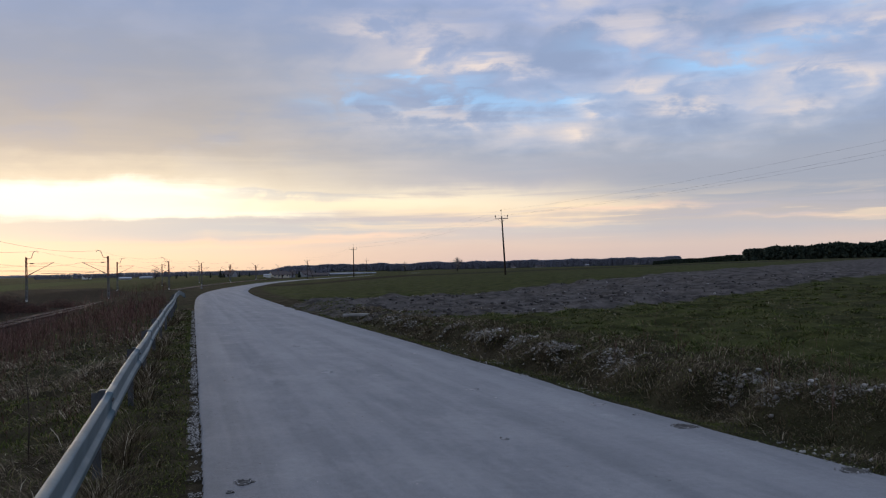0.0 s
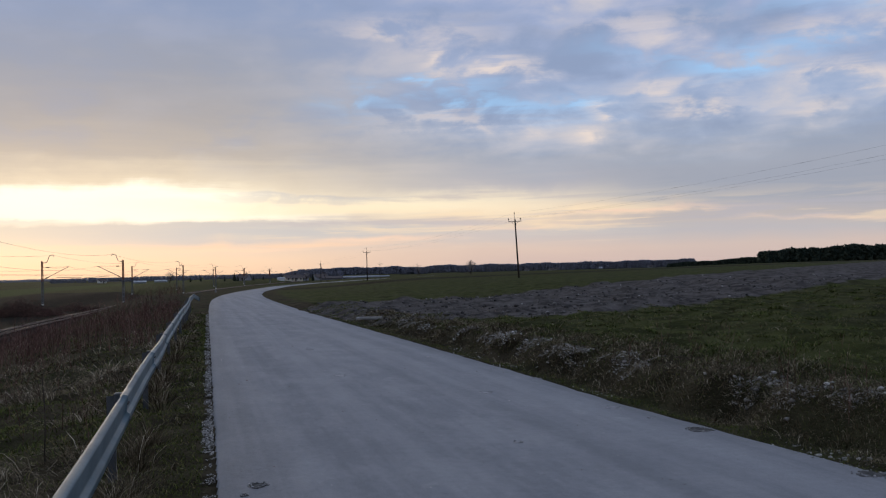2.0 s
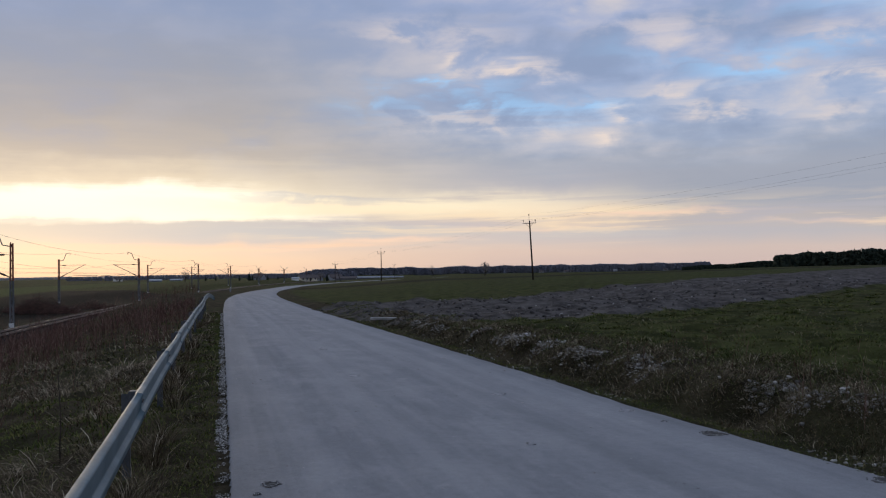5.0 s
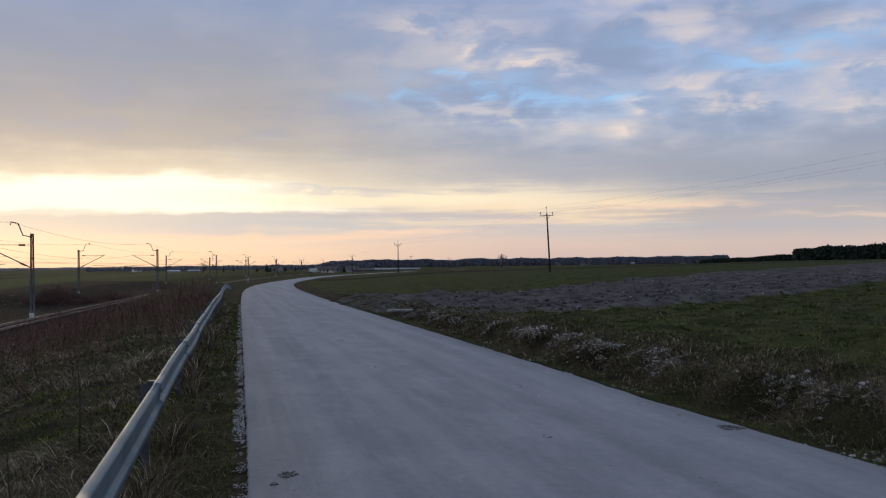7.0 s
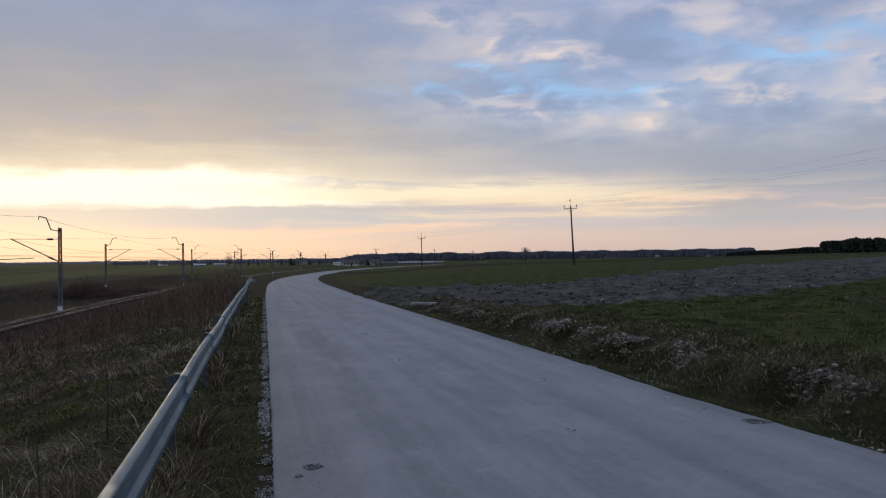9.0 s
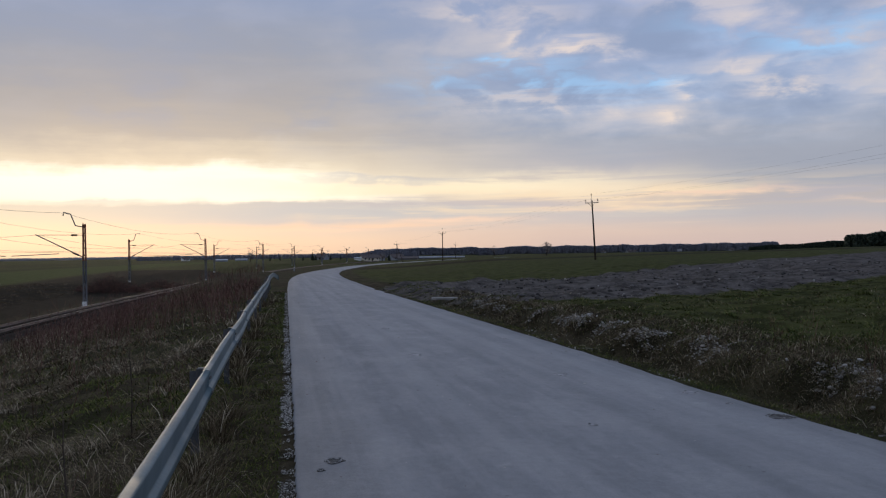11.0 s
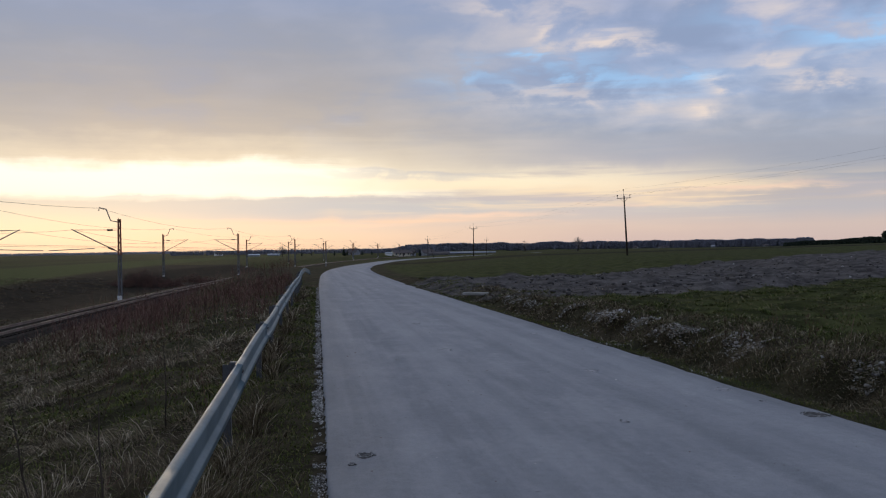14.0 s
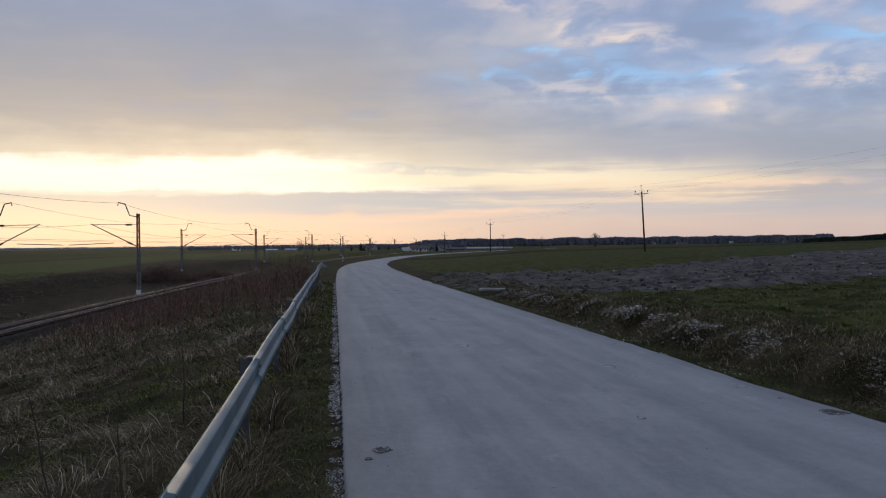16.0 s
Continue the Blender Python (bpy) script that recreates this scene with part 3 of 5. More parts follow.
# across the beam: a flat upper brow, a steep web, a lower ridge and its skirt
PROFILE = [(-0.018, 0.744), (-0.014, 0.753), (-0.006, 0.757), (0.000, 0.757), (0.028, 0.750), (0.033, 0.747), (0.036, 0.741), (0.036, 0.735), (0.024, 0.640), (0.023, 0.630), (0.025, 0.622),
           (0.031, 0.616), (0.044, 0.607), (0.049, 0.602), (0.051, 0.595), (0.050, 0.587), (0.036, 0.535), (0.033, 0.528), (0.024, 0.522), (-0.004, 0.518)]


def beam(s0, s1, lift):
    n = max(2, int((s1 - s0) / 0.5) + 1)
    verts, faces = [], []
    m = len(PROFILE)
    for layer in (0.0, -0.004):
        for k in range(n):
            p = rail_at(s0 + (s1 - s0) * k / (n - 1))
            verts += [p + SIDE * (o + lift + layer) + Vector((0, 0, h)) for o, h in PROFILE]
    size = n * m
    for k in range(n - 1):
        for c in range(m - 1):
            q = (k * m + c, (k + 1) * m + c, (k + 1) * m + c + 1, k * m + c + 1)
            faces.append(q[::-1])
            faces.append(tuple(i + size for i in q))
        for c in (0, m - 1):
            q = (k * m + c, (k + 1) * m + c, (k + 1) * m + c + size, k * m + c + size)
            faces.append(q if c == 0 else q[::-1])
    for k in (0, n - 1):
        for c in range(m - 1):
            q = (k * m + c, k * m + c + 1, k * m + c + 1 + size, k * m + c + size)
            faces.append(q if k == 0 else q[::-1])
    return verts, faces


def build_guardrail():
    rail = thing("guardrail", "galvanised steel guardrail with a corrugated beam along the verge", "guardrail")
    joints = [-8.4 + 4.0 * i for i in range(17)]
    post_bm = bmesh.new()
    for q in ((0.07, 0.006, 1.6, (0, 0, -0.13)), (0.006, 0.045, 1.6, (-0.032, 0.020, -0.13)), (0.006, 0.045, 1.6, (0.032, 0.020, -0.13))):
        box(*q, bm=post_bm)
    post_me = bpy.data.meshes.new("post")
    post_bm.to_mesh(post_me)
    post_me.materials.append(M_POST)
    spacer = box(0.12, 0.10, 0.20, bevel=0.008)
    spacer_me = bpy.data.meshes.new("spacer")
    spacer.to_mesh(spacer_me)
    spacer_me.materials.append(M_POST)
    bolt_bm = bmesh.new()
    bmesh.ops.create_cone(bolt_bm, segments=8, radius1=0.012, radius2=0.007, depth=0.012, cap_ends=True, matrix=pose(0, 0, 0, 0, 90, 0))
    bolt_me = bpy.data.meshes.new("bolt")
    bolt_bm.to_mesh(bolt_me)
    bolt_me.materials.append(M_BOLT)
    turn = Matrix((SIDE, RUN, (0, 0, 1))).transposed().to_4x4()
    for i, s in enumerate(joints[:-1]):
        end = min(joints[i + 1] + 0.07, 56.6)
        ob = part("beam", beam(s, end, 0.002 * (i % 2)), M_ZINC, rail)
        ob.data.polygons.foreach_set("use_smooth", [True] * len(ob.data.polygons))
        if 0 < s < 14:
            for ds in (0.04, 0.12):
                for o, h in ((0.034, 0.69), (0.049, 0.565)):
                    p = rail_at(s + ds) + SIDE * (o + 0.004) + Vector((0, 0, h))
                    part("bolt", bolt_me, None, ob, m=Matrix.Translation(p) @ turn)
    for i in range(-2, 12):
        s = 8.3 + 4.4 * i
        if s > 54 or i == -1:
            continue
        p = rail_at(s)
        post = part("post", post_me, None, rail, m=Matrix.Translation(p - SIDE * 0.15) @ turn)
        part("spacer", spacer_me, None, post, m=Matrix.Translation(Vector((0.085, 0, 0.595))))


build_guardrail()


# ---- power line over the fields ----
def on_ground(x, y):
    return Vector((x, y, float(ground_height(np.array(x), np.array(y)))))


def power_pole(x, y, height, lean=0.0, lean_dir=0.0, arm=1.0, brace=False, label="tarred wooden power pole with a steel crossarm"):
    foot = on_ground(x, y)
    pole = thing("power_pole", label, "power pole", "power line poles", Matrix.Translation(foot) @ pose(0, 0, 0, 0, lean, lean_dir))
    part("shaft", tube([(0, 0, -0.6), (0, 0, height * 0.5), (0, 0, height)], 0.15, 10, 0.66), M_WOOD, pole)
    part("crossarm", box(2.1 * arm, 0.09, 0.09, (0, 0.12, height - 0.35), 0.01), M_IRON, pole)
    for sx in (-1, 1):
        part("strut", tube([(0, 0.12, height - 0.95), (sx * 0.55 * arm, 0.12, height - 0.38)], 0.022, 5), M_IRON, pole)
    tips = []
    for ox, oz in ((-0.95 * arm, -0.30), (0.95 * arm, -0.30), (0.0, 0.0)):
        pin = part("insulator_pin", tube([(ox, 0.12, height + oz), (ox, 0.12, height + oz + (0.75 if ox == 0 else 0.22))], 0.022, 5), M_IRON, pole)
        top = height + oz + (0.75 if ox == 0 else 0.22)
        bm = bmesh.new()
        for k, r in enumerate((0.075, 0.10, 0.065)):
            bmesh.ops.create_cone(bm, segments=10, radius1=r, radius2=r * 0.6, depth=0.09, cap_ends=True, matrix=Matrix.Translation((ox, 0.12, top + 0.04 + 0.085 * k)))
        part("insulator", bm, M_CERAMIC, pin)
        tips.append(pole.matrix_basis @ Vector((ox, 0.12, top + 0.2)))
    if brace:
        part("stay_pole", tube([(2.6, 0, -0.4), (0.1, 0, height * 0.86)], 0.13, 8, 0.8), M_WOOD, pole)
    return tips


def wire(a_, b_, sag, radius, name="power_line_wire", label="thin dark overhead wire sagging between poles", n=14):
    pts = [a_.lerp(b_, k / n) - Vector((0, 0, sag * 4 * (k / n) * (1 - k / n))) for k in range(n + 1)]
    bm = tube(pts, radius, 4)
    me = bpy.data.meshes.new(name)
    bm.to_mesh(me)
    bm.free()
    me.materials.append(M_WIRE)
    tagged(new(name, me), label, "wire", "overhead wires")


LINE = [(42.0, 25.0, 9.3, 0), (9.3, 137.0, 8.75, 2.6), (-24.2, 249.0, 7.9, 0), (-53.5, 362.0, 7.5, 0)]
turn = math.degrees(math.atan2(112, -33)) - 90
heads = [power_pole(x, y, h, -lean if lean else 0.0, 16.0, 1.0, y > 300) for x, y, h, lean in LINE]
for h0, h1 in zip(heads, heads[1:]):
    for p, q in zip(h0, h1):
        wire(p, q, 1.1, 0.004)


# ---- railway ----
def along_track(y, off):
    d = (track_x(y + 1.0) - track_x(y - 1.0)) / 2.0
    n = Vector((1, -d, 0)).normalized()
    return Vector((float(track_x(y)), y, -3.35)) + n * off


def build_track():
    ys = list(np.arange(-30, 160, 6.0)) + list(np.arange(160, 620, 20.0))
    prof = [(-2.6, -0.05), (-1.7, 0.28), (1.7, 0.28), (2.5, -0.05)]
    verts, faces = [], []
    for y in ys:
        verts += [along_track(y, o) + Vector((0, 0, h)) for o, h in prof]
    for k in range(len(ys) - 1):
        for c in range(3):
            faces.append((k * 4 + c, k * 4 + c + 1, k * 4 + c + 5, k * 4 + c + 4))
    tagged(new("track_bed", mesh_of("track_bed", verts, faces, M_BALLAST)), "brown ballast bed of the railway in a shallow cutting", "track bed", kind="structure")
    sec = [(-0.065, 0), (0.065, 0), (0.065, 0.025), (0.012, 0.04), (0.012, 0.12), (0.036, 0.13), (0.036, 0.165), (-0.036, 0.165), (-0.036, 0.13), (-0.012, 0.12), (-0.012, 0.04), (-0.065, 0.025)]
    sleeper_me = None
    for centre in (0.0,):
        track = thing("railway_track", "rusty railway track with shiny rail heads on dark sleepers", "railway track")
        for g_ in (-0.75, 0.75):
            v, f = [], []
            for y in ys:
                p = along_track(y, centre + g_) + Vector((0, 0, 0.36))
                v += [p + Vector((o, 0, h)) for o, h in sec]
            m = len(sec)
            for k in range(len(ys) - 1):
                for c in range(m):
                    f.append((k * m + c, k * m + (c + 1) % m, (k + 1) * m + (c + 1) % m, (k + 1) * m + c))
            part("rail", (v, f), M_STEEL, track)
        for i in range(150):
            y = 18.0 + 0.65 * i
            if sleeper_me is None:
                bm = box(2.6, 0.26, 0.2, bevel=0.02)
                sleeper_me = bpy.data.meshes.new("sleeper")
                bm.to_mesh(sleeper_me)
                bm.free()
                sleeper_me.materials.append(M_SLEEPER)
            d = float(track_x(y + 1) - track_x(y - 1)) / 2
            part("sleeper", sleeper_me, None, track, m=Matrix.Translation(along_track(y, centre) + Vector((0, 0, 0.27))) @ pose(0, 0, 0, 0, 0, -math.degrees(math.atan(d))))


build_track()


def catenary_mast(side):
    """A lattice mast; side: which way along x its bracket reaches."""
    mast = thing("catenary_mast", "grey steel lattice railway mast with a rust-red top and a cantilever", "catenary mast", "railway masts")
    H = 7.9
    part("footing", box(0.7, 0.7, 0.7, (0, 0, 0.15), 0.04), M_CONCRETE, mast, "pale concrete footing block")
    for sx in (-1, 1):
        for z0, z1, mat, nm in ((0.4, 4.6, M_IRON, "lower_leg"), (4.6, H, M_RUST, "upper_leg")):
            t0, t1 = 0.135 - 0.006 * z0, 0.135 - 0.006 * z1
            part(nm, tube([(sx * t0, 0, z0), (sx * t1, 0, z1)], 0.080, 4), mat, mast)
    for k in range(11):
        z = 0.8 + k * 0.66
        s_ = 1 if k % 2 else -1
        part("lattice_bar", tube([(-s_ * 0.12, 0, z), (s_ * 0.11, 0, z + 0.6)], 0.03, 4), M_IRON if z < 4.4 else M_RUST, mast)
    part("number_plate_backing", box(0.40, 0.05, 0.42, (0, -0.2, 0.72), 0.01), M_WHITE, mast, "white plate with a dark bar")
    part("horn", tube([(0, 0, H - 0.3), (side * 0.75, 0, H - 0.15), (side * 1.15, 0, H + 0.9), (side * 1.75, 0, H + 1.05), (side * 1.8, 0, H + 0.75)], 0.055, 6), M_IRON, mast, "bent horn for the feeder wire")
    arm = part("cantilever", tube([(side * 0.1, 0, 3.3 + 1.6), (side * 4.2, 0, 7.0)], 0.05, 6), M_IRON, mast)
    part("tie_rod", tube([(side * 0.1, 0, H - 1.0), (side * 3.9, 0, 6.95)], 0.025, 5), M_IRON, mast)
    part("steady_arm", tube([(side * 2.2, 0, 5.25), (side * 6.2, 0, 5.1)], 0.035, 5), M_IRON, mast)
    for px, pz in ((0.5, 5.1), (0.6, 6.9)):
        part("insulator", tube([(side * px, 0, pz), (side * (px + 0.5), 0, pz + (0.22 if pz < 6 else 0.0))], 0.085, 8), M_CERAMIC, mast)
    for piece in mast.children:
        piece.data.transform(Matrix.Scale(FAR, 4))
    return mast


def build_masts():
    near = catenary_mast(-1)
    far_ = catenary_mast(1)
    first = True
    tops = {-1: [], 1: []}
    for y in (2.0, 79.0, 154.0, 237.0, 305.0, 380.0, 455.0, 530.0):
        d = float(mast_x(y + 1) - mast_x(y - 1)) / 2
        for side, src, off in ((-1, near, 0.0), (1, far_, -11.9)):
            x, yy = float(mast_x(y)) + off, y - (4.0 if side > 0 else 0)
            m = Matrix.Translation((x * FAR, yy * FAR, EYE - (3.1 + EYE) * FAR)) @ pose(0, 0, 0, 0, 0, -math.degrees(math.atan(d)))
            if first:
                src.matrix_basis = m
            else:
                copy_thing(src, m)
            tops[side].append(tuple(m @ (Vector(q) * FAR) for q in ((side * 1.75, 0, 8.9), (side * 4.0, 0, 6.95), (side * 4.0, 0, 5.5))))
        first = False
    for side in (-1, 1):
        for t0, t1 in zip(tops[side][:5], tops[side][1:6]):
            for k, sag in enumerate((0.9, 1.0, 0.0)):
                wire(t0[k], t1[k], sag, 0.012, "catenary_wire", "thin railway contact and carrier wire between masts", 10)


build_masts()


# ---- far country ----
def clump_mesh(centres, sizes, seed):
    """Many small ragged four-sided clumps, as one vertex and face list."""
    rng = np.random.default_rng(seed)
    n = len(centres)
    tet = np.array([[1, 1, 1], [-1, -1, 1], [-1, 1, -1], [1, -1, -1]], float)
    q = rng.normal(size=(n, 4))
    q /= np.linalg.norm(q, axis=1)[:, None]
    a_, b_, c_, d_ = q.T
    rot = np.stack([1 - 2 * (c_ * c_ + d_ * d_), 2 * (b_ * c_ - a_ * d_), 2 * (b_ * d_ + a_ * c_),
                    2 * (b_ * c_ + a_ * d_), 1 - 2 * (b_ * b_ + d_ * d_), 2 * (c_ * d_ - a_ * b_),
                    2 * (b_ * d_ - a_ * c_), 2 * (c_ * d_ + a_ * b_), 1 - 2 * (b_ * b_ + c_ * c_)], -1).reshape(n, 3, 3)
    pts = np.einsum("nij,kj->nki", rot, tet) * (0.55 + 0.9 * rng.random((n, 4, 1))) * np.asarray(sizes)[:, None, None] * 0.5
    pts += np.asarray(centres)[:, None, :]
    tri = np.array([[0, 1, 2], [0, 3, 1], [0, 2, 3], [1, 3, 2]])
    faces = (np.arange(n)[:, None, None] * 4 + tri[None]).reshape(-1, 3)
    return pts.reshape(-1, 3), faces


def raw_mesh(name, verts, faces, mat, smooth=False):
    k = faces.shape[1]
    me = bpy.data.meshes.new(name)
    me.vertices.add(len(verts))
    me.vertices.foreach_set("co", np.ascontiguousarray(verts, dtype=np.float32).ravel())
    me.loops.add(faces.size)
    me.loops.foreach_set("vertex_index", np.ascontiguousarray(faces, dtype=np.int32).ravel())
    me.polygons.add(len(faces))
    me.polygons.foreach_set("loop_start", np.arange(len(faces), dtype=np.int32) * k)
    if smooth:
        me.polygons.foreach_set("use_smooth", np.ones(len(faces), bool))
    me.update(calc_edges=True)
    me.materials.append(mat)
    return me


def polar(az, dist):
    return -dist * math.sin(radians(az)), dist * math.cos(radians(az))


def wood_belt(az0, az1, dist, depth, height, count, mat, seed, label, per=16, tall=None):
    """A belt of trees seen from afar; tall(az) scales its height."""
    rng = np.random.default_rng(seed)
    az = radians(1) * (az0 + (az1 - az0) * rng.random(count))
    d = dist + depth * rng.random(count)
    x, y = -d * np.sin(az), d * np.cos(az)
    h = height * (0.90 + 0.12 * rng.random(count)) * (1.0 + 0.05 * np.sin(np.degrees(az) * 2.1) + 0.03 * np.sin(np.degrees(az) * 5.3))
    if tall is not None:
        h = h * tall(np.degrees(az))
    z = lie(x, y)
    u = np.linspace(0.06, 1.0, per)[None, :] * np.ones((count, 1))
    r = (0.19 * h)[:, None] * (1.15 - 0.85 * u ** 2)
    th = rng.random((count, per)) * math.tau
    c = np.stack([x[:, None] + r * np.cos(th) * rng.random((count, per)), y[:, None] + r * np.sin(th) * rng.random((count, per)), z[:, None] + u * h[:, None] * 0.96], -1).reshape(-1, 3)
    size = ((h[:, None] * (0.28 - 0.16 * u)) * (0.8 + 0.5 * rng.random((count, per)))).ravel()
    v, f = clump_mesh(c, size, seed + 1)
    tagged(new("woodland", raw_mesh("woodland", v, f, mat)), label, "woods", kind="stuff")


# belts in M_HAZE_PINE and M_FAR_HAZE carry haze in their foliage colour
wood_belt(8.8, -14.5, 1650, 130, 13.2, 3600, M_HAZE_PINE, 11, "long dark belt of distant pine woods along the skyline, haze tint painted in", per=18)
wood_belt(-12.9, -18.6, 880, 60, 6.6, 900, M_PINE, 12, "low young pine plantation at the field's edge", tall=lambda a_: 0.75 + 0.06 * (-12.9 - a_))
wood_belt(-18.2, -38.0, 860, 90, 13.0, 2300, M_PINE, 13, "dark pine wood behind the rising field", tall=lambda a_: 0.90 + 0.022 * np.clip(-18.2 - a_, 0, 7))
wood_belt(8.0, 60.0, 3300, 300, 8.5, 7000, M_FAR_HAZE, 14, "line of far horizon woods, made faint by a haze-pale colour", per=8)
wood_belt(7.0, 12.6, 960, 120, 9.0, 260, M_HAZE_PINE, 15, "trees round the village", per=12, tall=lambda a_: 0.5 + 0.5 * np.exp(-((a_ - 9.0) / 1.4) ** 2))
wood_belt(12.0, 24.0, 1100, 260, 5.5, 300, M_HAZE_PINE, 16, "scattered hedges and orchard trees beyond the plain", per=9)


def gable(length, depth, eave, ridge):
    """Roof of a house with its ridge along x, 0.25 m thick at the eaves."""
    o, L, D = 0.35, length / 2 + 0.35, depth / 2 + 0.35
    v = [(-L, -D, eave - o * 0.6), (L, -D, eave - o * 0.6), (L, 0, ridge), (-L, 0, ridge), (-L, D, eave - o * 0.6), (L, D, eave - o * 0.6)]
    v += [(x, y, z - 0.22) for x, y, z in v]
    f = [(0, 1, 2, 3), (3, 2, 5, 4), (7, 6, 9, 8), (8, 9, 10, 11), (0, 3, 9, 6), (3, 4, 10, 9), (1, 7, 8, 2), (2, 8, 11, 5), (0, 6, 7, 1), (4, 5, 11, 10)]
    return v, f


def house(az, dist, length, depth, eave, ridge, wall, roof, turn_, label, windows=3, chimney=True, name="house"):
    x, y = polar(az, dist)
    z = float(lie(x, y))
    ob = thing(name, label, name.split("_")[-1], "", Matrix.Translation((x, y, z)) @ pose(0, 0, 0, 0, 0, az + turn_))
    L, D = length / 2, depth / 2
    v = [(-L, -D, -0.5), (L, -D, -0.5), (L, D, -0.5), (-L, D, -0.5), (-L, -D, eave), (L, -D, eave), (L, D, eave), (-L, D, eave), (-L, 0, ridge - 0.25), (L, 0, ridge - 0.25)]
    f = [(0, 1, 5, 4), (2, 3, 7, 6), (1, 2, 6, 9, 5), (3, 0, 4, 8, 7), (3, 2, 1, 0)]
    part("wall", (v, f), wall, ob)
    r = part("roof", gable(length, depth, eave, ridge), roof, ob)
    if chimney:
        part("chimney", box(0.6, 0.6, 1.5, (L * 0.4, 0.3, ridge + 0.3)), M_ROOF, r)
    for k in range(windows):
        wx = -L + (k + 0.5) * length / windows
        w = part("window", box(1.3, 0.10, 1.3, (wx, -D - 0.02, min(1.6, eave - 0.9))), M_WHITE, ob)
        part("pane", box(1.06, 0.06, 1.06, (wx, -D - 0.06, min(1.6, eave - 0.9))), M_PANE, w)
    if windows > 1:
        part("door", box(1.0, 0.12, 2.0, (L * 0.12, -D - 0.03, 1.0)), M_WOOD, ob)
    return ob


house(10.15, 660, 12.5, 8.5, 2.4, 4.7, M_WALL, M_ROOF, 24, "cream farmhouse with a dark gabled roof by the road", 4)
house(9.55, 690, 8.0, 7.0, 2.2, 4.0, M_HAZY, M_ROOF, -18, "small white house with a dark roof", 2)
house(8.45, 720, 11.0, 8.0, 2.4, 5.0, M_HAZY, M_ROOF, 35, "farmhouse half hidden among village trees", 3)
house(13.05, 700, 8.0, 7.0, 2.2, 5.0, M_HAZY, M_ROOF, -30, "farmhouse with a steep dark roof behind conifers", 3)
house(10.85, 640, 4.5, 2.6, 1.7, 2.3, M_WHITE, M_SHEET, 10, "small white shed at the roadside", 0, False, "shed")
house(19.1, 690, 8.0, 6.0, 1.2, 1.9, M_HAZY, M_SHEET, 8, "long low pale shed beyond the railway", 0, False, "shed")
house(17.9, 760, 9.0, 6.0, 1.2, 1.8, M_HAZY, M_SHEET, -12, "small pale shed beyond the railway", 0, False, "shed")
house(21.2, 900, 7.0, 5.0, 2.2, 3.8, M_WHITE, M_ROOF, 20, "tiny white cottage on the plain", 2)
house(6.15, 640, 31.0, 7.0, 1.1, 1.9, M_IRON, M_HAZY, 4, "long pale farm shed with a light metal roof", 0, False, "shed")
house(7.7, 620, 13.0, 8.0, 1.8, 3.0, M_IRON, M_ROOF, -6, "dark timber barn next to the pale sheds", 0, False, "barn")
house(4.9, 655, 16.0, 5.0, 0.7, 1.2, M_HAZY, M_HAZY, 3, "low pale polytunnel shed in the field", 0, False, "shed")
for az_, d_, L_, t_ in ((-4.4, 1600, 11, -20), (-5.9, 1570, 15, 30), (-6.25, 1620, 9, 5), (-8.9, 1590, 10, 15), (-11.9, 1600, 11, 20)):
    house(az_, d_, L_ * 0.6, 6, 1.9, 3.8, M_HAZY, M_ROOF if L_ % 2 else M_HAZY, t_, "distant pale house in front of the woods", 2)


def branch_mesh(height, spread, seed, levels=4, base_r=0.16, first=0.25, kids=5, droop=0.0):
    """Limbs and twigs of a leafless tree."""
    rng = random.Random(seed)
    limbs, twigs = bmesh.new(), bmesh.new()

    def grow(p, d, length, r, level):
        pts = [p]
        for k in range(3):
            d = (d + Vector((rng.gauss(0, 0.14), rng.gauss(0, 0.14), rng.gauss(0.05 - droop, 0.08)))).normalized()
            pts.append(pts[-1] + d * length / 3)
        tube(pts, r, 5 if level < 2 else 3, 0.55, limbs if level < 2 else twigs)
        if level >= levels:
            return
        for k in range(kids if level else kids + 3):
            f = rng.uniform(first if level == 0 else 0.3, 1.0)
            i = min(2, int(f * 3))
            q = pts[i].lerp(pts[i + 1], f * 3 - i)
            th = rng.uniform(0, math.tau)
            out = Vector((math.cos(th), math.sin(th), 0))
            grow(q, (d * 0.6 + out * spread + Vector((0, 0, 0.25))).normalized(), length * rng.uniform(0.42, 0.62), r * 0.5, level + 1)

    grow(Vector((0, 0, -0.2)), Vector((0, 0, 1)), height * 0.62, base_r, 0)
    return limbs, twigs


def bare_tree(x, y, height, spread, seed, label, levels=3, base_r=0.2, name="tree", category="tree"):
    ob = thing(name, label, category, "", Matrix.Translation((x, y, float(lie(x, y)))))
    limbs, twigs = branch_mesh(height, spread, seed, levels, base_r)
    part("trunk", limbs, M_BARK, ob)
    crown = part("crown", twigs, M_FAR_TWIG, ob)
    rng = np.random.default_rng(seed)
    n = 900
    d = rng.normal(size=(n, 3))
    d = d / np.linalg.norm(d, axis=1)[:, None] * (rng.random((n, 1)) ** 0.45)
    v, f = clump_mesh(d * np.array([0.36, 0.36, 0.25]) * height + np.array([0, 0, height * 0.74]), height * (0.006 + 0.010 * rng.random(n)), seed)
    tagged(part("spray", raw_mesh("spray", v, f, M_FAR_TWIG), None, crown, "fine leafless twigs"), kind="stuff")
    return ob


